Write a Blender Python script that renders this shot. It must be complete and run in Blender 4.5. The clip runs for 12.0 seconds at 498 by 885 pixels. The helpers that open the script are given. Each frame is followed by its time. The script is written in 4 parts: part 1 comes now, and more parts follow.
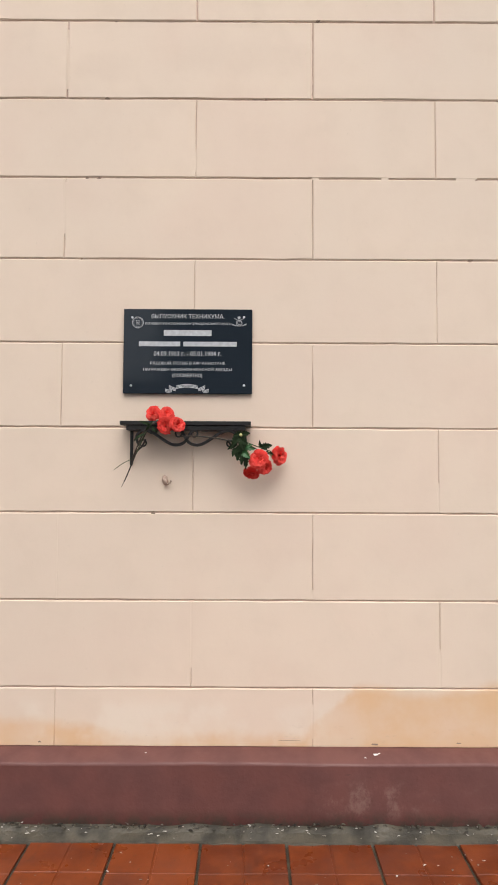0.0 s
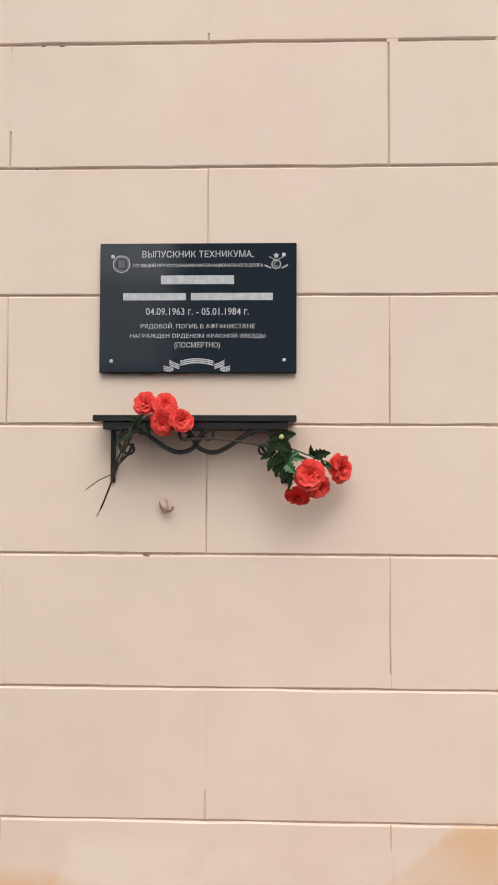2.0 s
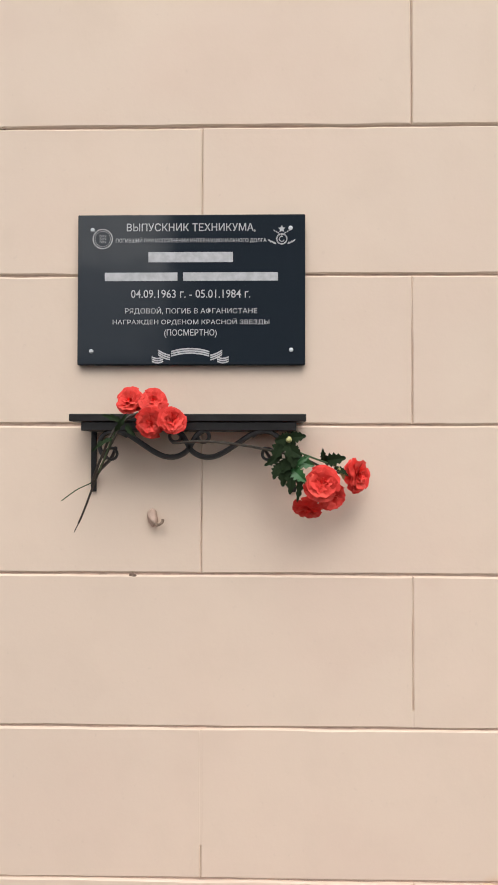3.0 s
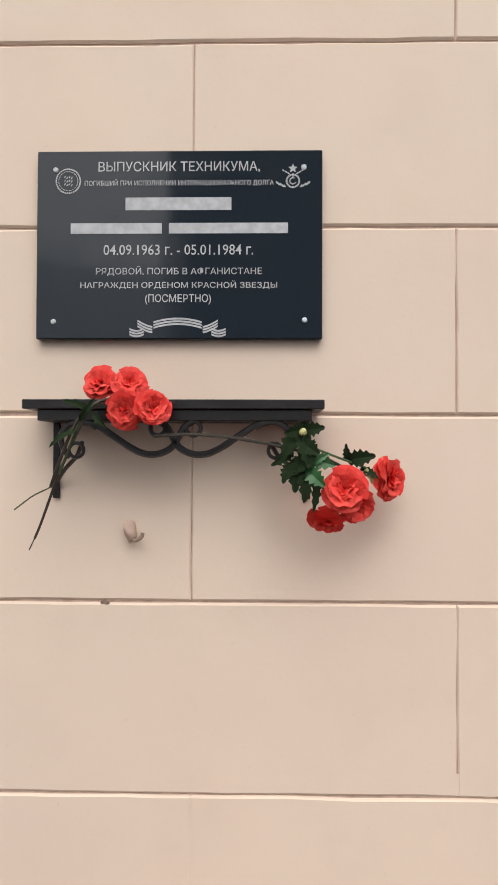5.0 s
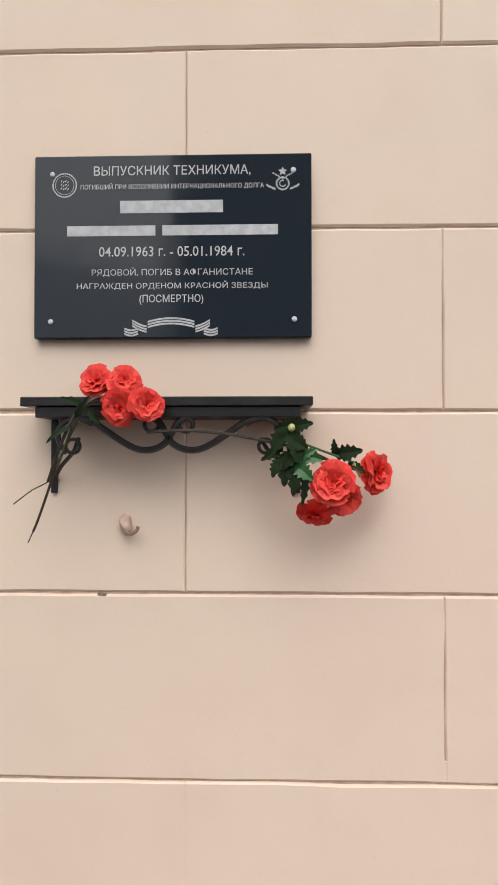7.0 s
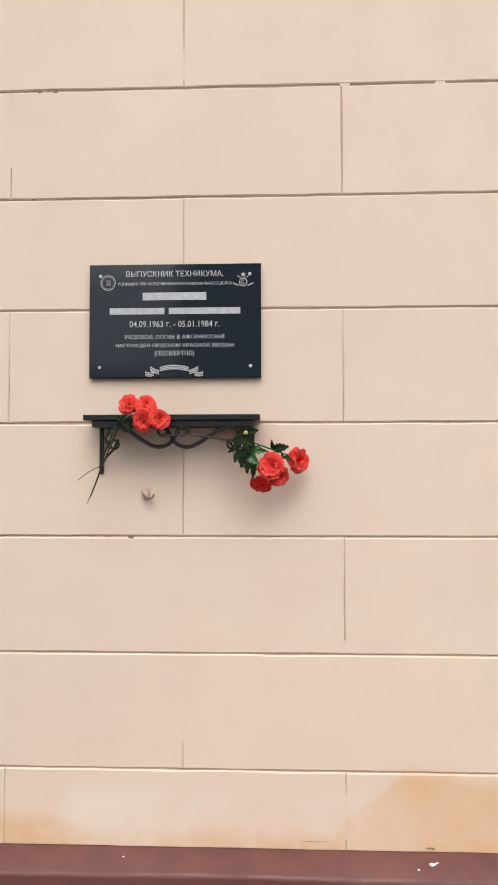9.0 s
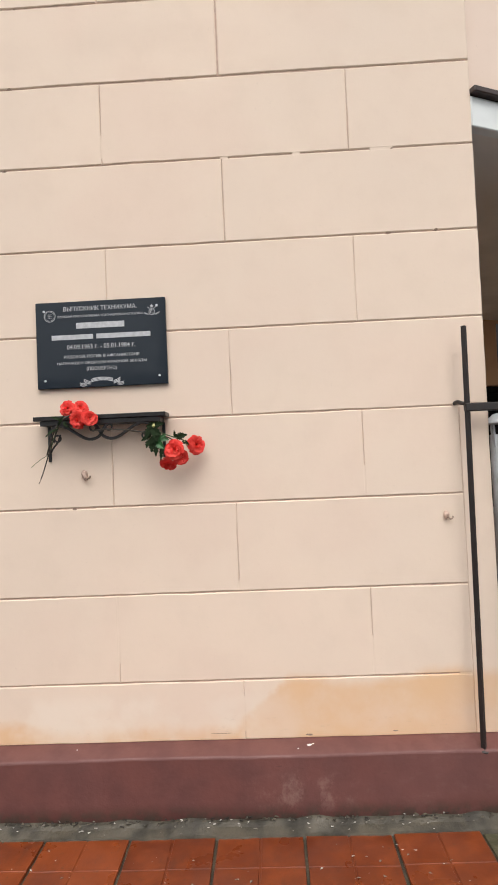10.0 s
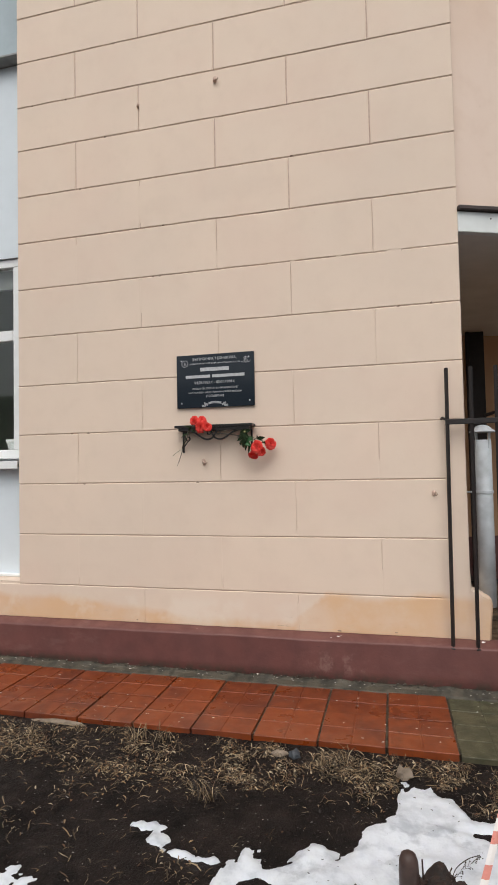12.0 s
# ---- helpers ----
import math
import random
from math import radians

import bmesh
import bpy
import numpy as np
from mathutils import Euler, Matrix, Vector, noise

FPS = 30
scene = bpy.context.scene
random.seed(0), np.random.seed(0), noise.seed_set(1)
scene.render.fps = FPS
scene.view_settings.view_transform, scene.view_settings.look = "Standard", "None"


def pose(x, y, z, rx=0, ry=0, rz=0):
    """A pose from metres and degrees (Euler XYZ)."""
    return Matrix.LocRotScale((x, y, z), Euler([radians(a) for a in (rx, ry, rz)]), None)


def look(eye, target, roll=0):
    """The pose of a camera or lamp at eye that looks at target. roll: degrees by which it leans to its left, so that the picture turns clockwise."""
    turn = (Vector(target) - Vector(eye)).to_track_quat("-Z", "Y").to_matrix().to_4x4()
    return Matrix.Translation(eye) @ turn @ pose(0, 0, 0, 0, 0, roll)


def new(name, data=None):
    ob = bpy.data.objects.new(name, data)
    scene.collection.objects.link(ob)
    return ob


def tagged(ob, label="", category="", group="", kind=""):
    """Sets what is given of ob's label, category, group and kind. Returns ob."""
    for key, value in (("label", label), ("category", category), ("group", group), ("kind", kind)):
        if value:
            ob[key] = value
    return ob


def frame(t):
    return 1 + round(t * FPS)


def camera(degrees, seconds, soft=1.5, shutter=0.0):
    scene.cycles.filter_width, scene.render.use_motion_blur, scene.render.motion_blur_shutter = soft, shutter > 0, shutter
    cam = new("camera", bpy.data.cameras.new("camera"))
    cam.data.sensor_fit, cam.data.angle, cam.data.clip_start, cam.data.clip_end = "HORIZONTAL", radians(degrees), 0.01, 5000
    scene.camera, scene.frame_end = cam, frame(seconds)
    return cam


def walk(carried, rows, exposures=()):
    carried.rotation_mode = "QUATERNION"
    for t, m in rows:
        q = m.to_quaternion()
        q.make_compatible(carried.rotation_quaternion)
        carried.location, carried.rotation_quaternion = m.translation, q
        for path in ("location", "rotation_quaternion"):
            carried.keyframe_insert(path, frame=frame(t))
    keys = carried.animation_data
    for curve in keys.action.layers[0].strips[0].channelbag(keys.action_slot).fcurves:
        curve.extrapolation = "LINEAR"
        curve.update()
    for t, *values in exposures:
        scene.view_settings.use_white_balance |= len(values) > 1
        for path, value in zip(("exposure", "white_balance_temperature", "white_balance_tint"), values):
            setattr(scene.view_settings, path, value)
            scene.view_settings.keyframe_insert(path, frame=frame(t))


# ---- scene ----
cam = camera(47.5, 12.0, soft=1.7)
PATH = [
    (0, (0.016, 0.305, 1.458), (0.018, 2.303, 1.549), 0.3),
    (0.5, (-0.017, 0.704, 1.502), (-0.037, 2.702, 1.572), 0.3),
    (1, (-0.04, 0.85, 1.51), (-0.082, 2.848, 1.579), 0.3),
    (1.5, (-0.066, 1.039, 1.523), (-0.108, 3.037, 1.586), 0.2),
    (2, (-0.064, 1.139, 1.54), (-0.111, 3.137, 1.592), 0.2),
    (2.5, (-0.07, 1.273, 1.542), (-0.116, 3.272, 1.602), 0.2),
    (3, (-0.081, 1.347, 1.565), (-0.116, 3.346, 1.598), 0.1),
    (3.5, (-0.074, 1.451, 1.549), (-0.116, 3.45, 1.594), 0.2),
    (5.5, (-0.092, 1.634, 1.558), (-0.128, 3.633, 1.591), 0.2),
    (6, (-0.078, 1.629, 1.558), (-0.118, 3.629, 1.59), 0.3),
    (6.5, (-0.067, 1.62, 1.554), (-0.114, 3.619, 1.59), 0.0),
    (7, (-0.062, 1.596, 1.549), (-0.118, 3.595, 1.583), 0.0),
    (7.2, (-0.081, 1.553, 1.54), (-0.136, 3.552, 1.564), 0.0),
    (9, (0.048, 0.919, 1.517), (-0.016, 2.917, 1.573), -0.1),
    (9.5, (0.272, 0.626, 1.501), (0.212, 2.625, 1.556), -0.3),
    (10, (0.433, 0.367, 1.44), (0.367, 2.365, 1.502), -2.5),
    (10.3, (0.500, 0.200, 1.434), (0.470, 2.199, 1.484), -2.3),
    (10.5, (0.598, 0.162, 1.423), (0.541, 2.16, 1.481), -1.6),
    (10.8, (0.649, -0.34, 1.39), (0.603, 1.658, 1.459), -1.4),
    (11, (0.666, -0.497, 1.392), (0.61, 1.501, 1.455), -1.4),
    (11.2, (0.695, -0.610, 1.401), (0.593, 1.387, 1.460), -1.4),
    (11.5, (0.8, -0.877, 1.38), (0.533, 1.104, 1.455), -1.3),
    (12, (0.905, -0.951, 1.381), (0.417, 0.987, 1.458), -1.2),
]
EXPOSURE = [(0, 0.53), (2.5, 0.51), (5.5, 0.48), (7.2, 0.50), (9, 0.59), (9.5, 0.60), (10, 0.59), (10.5, 0.49), (11, 0.36), (11.5, 0.28), (12, 0.27)]
walk(cam, [(t, look(eye, target, roll)) for t, eye, target, roll in PATH], EXPOSURE)

# ---- light ----
SUN_EL, SUN_AZ = 55.0, 12.0
world = bpy.data.worlds.new("overcast_sky")
scene.world = world
world.use_nodes = True
wn = world.node_tree.nodes
sky = wn.new("ShaderNodeTexSky")
sky.sky_type = "NISHITA"
sky.sun_disc = False
sky.sun_elevation = radians(SUN_EL)
sky.sun_rotation = radians(180 - SUN_AZ)
sky.dust_density = 4.0
grey = wn.new("ShaderNodeHueSaturation")
grey.inputs["Saturation"].default_value = 0.22
world.node_tree.links.new(sky.outputs[0], grey.inputs["Color"])
world.node_tree.links.new(grey.outputs[0], wn["Background"].inputs["Color"])
wn["Background"].inputs["Strength"].default_value = 0.13
sun = new("sun", bpy.data.lights.new("sun", "SUN"))
sun.data.energy = 1.25
sun.data.angle = radians(75)
sun.data.color = (1.0, 0.95, 0.88)
sun.matrix_world = look((0, 0, 0), (math.sin(radians(SUN_AZ)) * math.cos(radians(SUN_EL)), math.cos(radians(SUN_AZ)) * math.cos(radians(SUN_EL)), -math.sin(radians(SUN_EL))))


# ---- materials ----
class Mat:
    """A node material on the world position, with a few shorthands."""

    def __init__(self, name, rough=0.7, metal=0.0):
        self.m = bpy.data.materials.new(name)
        self.m.use_nodes = True
        self.t = self.m.node_tree
        self.b = self.t.nodes["Principled BSDF"]
        self.b.inputs["Roughness"].default_value = rough
        self.b.inputs["Metallic"].default_value = metal
        self.pos = self.t.nodes.new("ShaderNodeNewGeometry").outputs["Position"]

    def val(self, socket, v):
        if hasattr(v, "is_output"):
            self.t.links.new(v, socket)
        else:
            socket.default_value = v

    def noise(self, scale, detail=4.0, rough=0.55, stretch=None):
        n = self.t.nodes.new("ShaderNodeTexNoise")
        n.inputs["Scale"].default_value = scale
        n.inputs["Detail"].default_value = detail
        n.inputs["Roughness"].default_value = rough
        p = self.pos
        if stretch:
            k = self.t.nodes.new("ShaderNodeVectorMath")
            k.operation = "MULTIPLY"
            self.t.links.new(p, k.inputs[0])
            k.inputs[1].default_value = stretch
            p = k.outputs[0]
        self.t.links.new(p, n.inputs["Vector"])
        return n.outputs["Fac"]

    def math(self, op, a, b=0.0, clamp=False):
        n = self.t.nodes.new("ShaderNodeMath")
        n.operation, n.use_clamp = op, clamp
        self.val(n.inputs[0], a)
        self.val(n.inputs[1], b)
        return n.outputs[0]

    def ramp(self, f, lo, hi, a=0.0, b=1.0):
        n = self.t.nodes.new("ShaderNodeMapRange")
        n.interpolation_type = "SMOOTHSTEP"
        self.val(n.inputs[0], f)
        for i, v in enumerate((lo, hi, a, b)):
            n.inputs[i + 1].default_value = v
        return n.outputs[0]

    def mix(self, f, a, b):
        n = self.t.nodes.new("ShaderNodeMix")
        n.data_type = "RGBA"
        self.val(n.inputs[0], f)
        for s, v in ((n.inputs[6], a), (n.inputs[7], b)):
            self.val(s, (*v, 1) if isinstance(v, tuple) else v)
        return n.outputs[2]

    def axes(self):
        n = self.t.nodes.new("ShaderNodeSeparateXYZ")
        self.t.links.new(self.pos, n.inputs[0])
        return n.outputs

    def each(self):
        return self.t.nodes.new("ShaderNodeObjectInfo").outputs["Random"]

    def island(self):
        return self.t.nodes.new("ShaderNodeNewGeometry").outputs["Random Per Island"]

    def done(self, colour, rough=None, bump=None, strength=0.3, distance=0.01):
        self.val(self.b.inputs["Base Color"], (*colour, 1) if isinstance(colour, tuple) else colour)
        if rough is not None:
            self.val(self.b.inputs["Roughness"], rough)
        if bump is not None:
            n = self.t.nodes.new("ShaderNodeBump")
            n.inputs["Strength"].default_value = strength
            n.inputs["Distance"].default_value = distance
            self.t.links.new(bump, n.inputs["Height"])
            self.t.links.new(n.outputs[0], self.b.inputs["Normal"])
        return self.m


def stucco(name, base, tint, stains=False):
    m = Mat(name, 0.8)
    big, mid, fine = m.noise(0.9, 3), m.noise(7, 5), m.noise(160, 4)
    c = m.mix(m.ramp(big, 0.3, 0.7), base, tint)
    c = m.mix(m.ramp(mid, 0.45, 0.75, 0, 0.22), c, tuple(v * 0.86 for v in base))
    c = m.mix(m.ramp(m.noise(60, 3), 0.66, 0.8, 0, 0.25), c, tuple(v * 0.7 for v in base))
    if stains:
        x, y, z = m.axes()
        edge = m.noise(2.2, 5, 0.6)
        # ochre undercoat showing in the bottom course, worn pale in the middle
        side = m.ramp(m.math("ADD", x, m.math("MULTIPLY", m.math("SUBTRACT", m.noise(6, 4), 0.5), 0.25)), 0.24, 0.46)
        limit = m.math("ADD", m.math("MULTIPLY", side, 0.18), 0.352)
        limit = m.math("ADD", limit, m.ramp(x, -0.55, -1.25, 0.0, 0.10))
        limit = m.math("ADD", limit, m.math("MULTIPLY", m.math("SUBTRACT", edge, 0.5), 0.20))
        mask = m.ramp(m.math("SUBTRACT", limit, z), -0.03, 0.035)
        mask = m.math("MULTIPLY", mask, m.ramp(m.noise(5, 4), 0.25, 0.6, 0.6, 1.0))
        c = m.mix(m.math("MULTIPLY", mask, 0.88), c, (0.66, 0.42, 0.235))
        # small grey-brown scuffs low on the wall
        low = m.math("MULTIPLY", m.ramp(z, 0.50, 0.32), m.ramp(m.noise(16, 5, 0.7, (1, 1, 2.5)), 0.60, 0.74))
        c = m.mix(m.math("MULTIPLY", low, 0.35), c, (0.40, 0.29, 0.21))
        pale = m.math("MULTIPLY", m.ramp(z, 0.52, 0.44), m.ramp(m.noise(3.1, 4), 0.5, 0.62))
        c = m.mix(m.math("MULTIPLY", m.math("MULTIPLY", pale, m.ramp(side, 0.0, 1.0, 0.4, 0.12)), 1.0), c, (0.76, 0.68, 0.58))
        # two faint grey smudges of old damp
        for sx, sz, rx, rz in ((-0.05, 3.27, 0.34, 0.10), (-0.62, 3.22, 0.16, 0.08)):
            q = m.math("ADD", m.math("POWER", m.math("DIVIDE", m.math("SUBTRACT", x, sx), rx), 2.0), m.math("POWER", m.math("DIVIDE", m.math("SUBTRACT", z, sz), rz), 2.0))
            q = m.math("ADD", q, m.math("MULTIPLY", m.math("SUBTRACT", m.noise(11, 4), 0.5), 1.6))
            c = m.mix(m.ramp(q, 1.3, 0.0, 0, 0.11), c, (0.52, 0.40, 0.32))
        # pinkish repaint between the third and ninth course
        c = m.mix(m.ramp(m.noise(1.7, 2), 0.48, 0.68, 0, 0.3), c, (0.70, 0.535, 0.435))
    h = m.math("ADD", m.math("MULTIPLY", fine, 0.10), m.math("ADD", m.math("MULTIPLY", mid, 0.8), m.math("MULTIPLY", m.noise(26, 4), 0.35)))
    return m.done(c, m.ramp(mid, 0.3, 0.7, 0.72, 0.88), h, 0.22, 0.006)


def plain(name, colour, rough=0.6, metal=0.0, var=0.2, scale=20, bump=0.1, tint=None):
    m = Mat(name, rough, metal)
    n = m.noise(scale, 5)
    c = m.mix(m.ramp(n, 0.3, 0.7), colour, tint or tuple(v * (1 - var) for v in colour))
    c = m.mix(m.ramp(m.noise(scale * 0.15, 3), 0.4, 0.7, 0, 0.4), c, tuple(v * (1 - var) for v in colour))
    return m.done(c, m.ramp(n, 0.3, 0.7, max(rough - 0.08, 0.03), min(rough + 0.08, 1)), n, bump, 0.004)


PEACH = stucco("peach_stucco", (0.73, 0.59, 0.475), (0.69, 0.565, 0.46), True)
WING = stucco("pink_stucco", (0.70, 0.53, 0.415), (0.74, 0.595, 0.495))
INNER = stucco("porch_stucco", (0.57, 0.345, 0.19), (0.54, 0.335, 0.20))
WHITE = stucco("white_stucco", (0.69, 0.76, 0.81), (0.65, 0.72, 0.77))
CHIPPED = plain("broken_plaster", (0.34, 0.24, 0.18), 0.95, var=0.4, scale=90)
GROOVE = plain("joint_mortar", (0.64, 0.465, 0.375), 0.9, var=0.3, scale=40)


def maroon_paint():
    m = Mat("maroon_paint", 0.6)
    mid, big = m.noise(9, 5), m.noise(1.6, 3)
    c = m.mix(m.ramp(mid, 0.3, 0.7), (0.136, 0.051, 0.044), (0.110, 0.041, 0.037))
    c = m.mix(m.ramp(big, 0.4, 0.65, 0, 0.5), c, (0.15, 0.06, 0.052))
    x, y, z = m.axes()
    scuff = m.math("MULTIPLY", m.ramp(m.noise(6, 6, 0.7, (1, 1, 2.2)), 0.52, 0.68), m.ramp(m.noise(0.8, 2), 0.42, 0.58))
    c = m.mix(m.math("MULTIPLY", scuff, 0.35), c, (0.20, 0.11, 0.095))
    # one worn patch where the paint has rubbed pale
    patch = m.math("ADD", m.math("POWER", m.math("DIVIDE", m.math("SUBTRACT", x, 0.52), 0.30), 2.0), m.math("POWER", m.math("DIVIDE", m.math("SUBTRACT", z, 0.13), 0.085), 2.0))
    patch = m.math("MULTIPLY", m.ramp(patch, 1.2, 0.1), m.ramp(m.noise(15, 7, 0.72, (1.1, 1, 0.9)), 0.47, 0.66))
    c = m.mix(m.math("MULTIPLY", patch, 0.75), c, (0.22, 0.125, 0.105))
    c = m.mix(m.ramp(m.noise(34, 5, 0.7, (0.5, 1, 1.6)), 0.64, 0.76, 0, 0.55), c, (0.075, 0.030, 0.027))
    dirt = m.math("MULTIPLY", m.ramp(z, 0.10, 0.03), m.ramp(m.noise(14, 5, 0.65), 0.40, 0.58))
    c = m.mix(m.math("MULTIPLY", dirt, 0.8), c, (0.055, 0.048, 0.036))
    return m.done(c, m.ramp(mid, 0.3, 0.7, 0.45, 0.7), m.math("ADD", mid, m.math("MULTIPLY", m.noise(70, 3), 0.4)), 0.35, 0.006)


def red_tile():
    m = Mat("wet_red_tile", 0.3)
    r, mid = m.each(), m.noise(12, 5)
    c = m.mix(r, (0.19, 0.039, 0.0085), (0.115, 0.022, 0.006))
    c = m.mix(m.ramp(mid, 0.35, 0.7, 0, 0.55), c, (0.235, 0.053, 0.013))
    c = m.mix(m.ramp(m.noise(3.5, 4), 0.48, 0.68, 0, 0.6), c, (0.09, 0.022, 0.012))
    c = m.mix(m.ramp(m.noise(55, 3), 0.60, 0.76, 0, 0.5), c, (0.075, 0.032, 0.018))
    c = m.mix(m.ramp(m.noise(8, 5, 0.7, (1, 0.4, 1)), 0.55, 0.7, 0, 0.45), c, (0.07, 0.022, 0.012))
    return m.done(c, m.ramp(m.noise(5, 4), 0.35, 0.65, 0.26, 0.55), m.math("ADD", mid, m.math("MULTIPLY", m.noise(120, 3), 0.4)), 0.25, 0.004)


def moss_slab(name, a, b):
    m = Mat(name, 0.55)
    mid = m.noise(10, 6)
    c = m.mix(m.ramp(mid, 0.35, 0.65), a, b)
    c = m.mix(m.ramp(m.each(), 0, 1, 0, 0.3), c, tuple(v * 0.7 for v in a))
    c = m.mix(m.ramp(m.noise(45, 4), 0.58, 0.72, 0, 0.5), c, (0.04, 0.035, 0.025))
    return m.done(c, m.ramp(mid, 0.3, 0.7, 0.35, 0.7), m.math("ADD", mid, m.noise(80, 4)), 0.5, 0.006)


def soil():
    m = Mat("wet_soil", 0.8)
    m.b.inputs["Specular IOR Level"].default_value = 0.15
    mid, fine = m.noise(9, 6, 0.65), m.noise(70, 5, 0.65)
    c = m.mix(m.ramp(mid, 0.35, 0.68), (0.0056, 0.0039, 0.0035), (0.0165, 0.0113, 0.0098))
    c = m.mix(m.ramp(fine, 0.55, 0.75, 0, 0.6), c, (0.034, 0.025, 0.019))
    c = m.mix(m.ramp(m.noise(260, 2), 0.70, 0.78, 0, 0.5), c, (0.2, 0.19, 0.17))
    return m.done(c, m.ramp(m.noise(3, 3), 0.4, 0.65, 0.5, 0.9), m.math("ADD", mid, fine), 0.9, 0.015)


def snow_material():
    m = Mat("wet_snow", 0.55)
    mid = m.noise(14, 5)
    c = m.mix(m.ramp(mid, 0.35, 0.7), (0.60, 0.63, 0.67), (0.48, 0.51, 0.55))
    c = m.mix(m.ramp(m.noise(7, 5, 0.65), 0.50, 0.66, 0, 0.7), c, (0.34, 0.37, 0.41))
    c = m.mix(m.ramp(m.noise(12, 6, 0.75), 0.61, 0.73, 0, 0.75), c, (0.10, 0.088, 0.078))
    m.b.inputs["Subsurface Weight"].default_value = 0.15
    m.b.inputs["Subsurface Radius"].default_value = (0.02, 0.02, 0.03)
    return m.done(c, 0.5, m.math("ADD", mid, m.math("MULTIPLY", m.noise(60, 4), 0.35)), 0.4, 0.012)


def scatter_material(name, cols, rough=0.7, shine=0.5):
    m = Mat(name, rough)
    m.b.inputs["Specular IOR Level"].default_value = shine
    r = m.island()
    c = cols[0]
    for i, col in enumerate(cols[1:]):
        k = (i + 1) / len(cols)
        c = m.mix(m.ramp(r, k - 0.06, k + 0.06), c, col)
    return m.done(c)


def petal_material():
    m = Mat("red_petal_fabric", 0.75)
    c = m.mix(m.island(), (0.74, 0.036, 0.028), (0.86, 0.088, 0.064))
    c = m.mix(m.ramp(m.noise(120, 3), 0.5, 0.75, 0, 0.35), c, (0.62, 0.025, 0.02))
    m.b.inputs["Subsurface Weight"].default_value = 0.45
    m.b.inputs["Subsurface Radius"].default_value = (0.008, 0.002, 0.002)
    return m.done(c)


def granite():
    m = Mat("black_polished_granite", 0.06)
    m.b.inputs["IOR"].default_value = 1.34
    c = m.mix(m.ramp(m.noise(900, 2), 0.62, 0.75), (0.016, 0.022, 0.030), (0.042, 0.050, 0.064))
    return m.done(c, m.ramp(m.noise(14, 4), 0.4, 0.7, 0.07, 0.16))


MAROON, TILE, SOIL, SNOW = maroon_paint(), red_tile(), soil(), snow_material()
MOSS = moss_slab("mossy_concrete", (0.085, 0.076, 0.042), (0.050, 0.050, 0.025))
PAVER = moss_slab("brown_paver", (0.17, 0.118, 0.068), (0.088, 0.062, 0.040))
DUST = plain("lime_dust", (0.27, 0.125, 0.07), 0.9, var=0.4, scale=60)
MORTAR = moss_slab("dirty_mortar", (0.078, 0.066, 0.045), (0.022, 0.019, 0.013))
GRANITE = granite()
ETCH = plain("engraved_white", (0.50, 0.51, 0.53), 0.85, var=0.22, scale=60, bump=0.0)
BLACK_IRON = plain("black_painted_iron", (0.010, 0.0088, 0.0098), 0.42, var=0.4, scale=60, bump=0.3)
FENCE_IRON = plain("dark_painted_steel", (0.014, 0.0125, 0.0130), 0.5, var=0.4, scale=30, bump=0.3, tint=(0.022, 0.015, 0.013))
COLUMN = plain("grey_painted_steel", (0.135, 0.155, 0.17), 0.5, var=0.5, scale=7, bump=0.3, tint=(0.07, 0.082, 0.092))
CORNICE = plain("weathered_grey_sheet", (0.30, 0.31, 0.30), 0.55, var=0.35, scale=8)
ZINC = plain("pale_zinc", (0.58, 0.62, 0.65), 0.5, 0.0, var=0.3, scale=9, bump=0.15)
FASCIA = plain("white_sheet_metal", (0.76, 0.79, 0.78), 0.4, var=0.1, scale=5, bump=0.05)
DRIP = plain("brown_drip_edge", (0.05, 0.03, 0.026), 0.45, var=0.3, scale=12)
SOFFIT = plain("grey_soffit", (0.80, 0.77, 0.73), 0.7, var=0.12, scale=3, bump=0.05)
DARK_WOOD = plain("dark_brown_boards", (0.012, 0.006, 0.005), 0.55, var=0.4, scale=15)
DOOR_BLACK = plain("black_steel_door", (0.003, 0.003, 0.0032), 0.75, var=0.3, scale=15)
DOOR_BLACK.node_tree.nodes["Principled BSDF"].inputs["Specular IOR Level"].default_value = 0.12
PAPER = plain("white_paper", (0.8, 0.8, 0.8), 0.8, var=0.05, scale=30)
PVC = plain("white_plastic", (0.80, 0.82, 0.82), 0.35, var=0.05, scale=8, bump=0.02)
BLUE_GREY = plain("blue_grey_panel", (0.34, 0.42, 0.46), 0.5, var=0.2, scale=2)
LEAF = scatter_material("dark_green_leaf", [(0.013, 0.024, 0.009), (0.024, 0.050, 0.018), (0.032, 0.036, 0.016)], 0.8, 0.15)
LEAF_LIGHT = scatter_material("bright_green_leaf", [(0.028, 0.11, 0.030), (0.04, 0.15, 0.045)], 0.45)
STEM = plain("brown_green_stem", (0.045, 0.035, 0.025), 0.6, var=0.4, scale=60)
STEM_GREEN = plain("green_stem", (0.06, 0.11, 0.04), 0.55, var=0.3, scale=60)
CALYX = plain("yellow_green_plastic", (0.5, 0.48, 0.2), 0.5, var=0.3, scale=80)
PETAL = petal_material()
STRAW = scatter_material("dry_straw", [(0.085, 0.050, 0.025), (0.20, 0.135, 0.070), (0.020, 0.013, 0.009), (0.42, 0.33, 0.21), (0.014, 0.010, 0.007), (0.04, 0.026, 0.015), (0.28, 0.205, 0.12)])
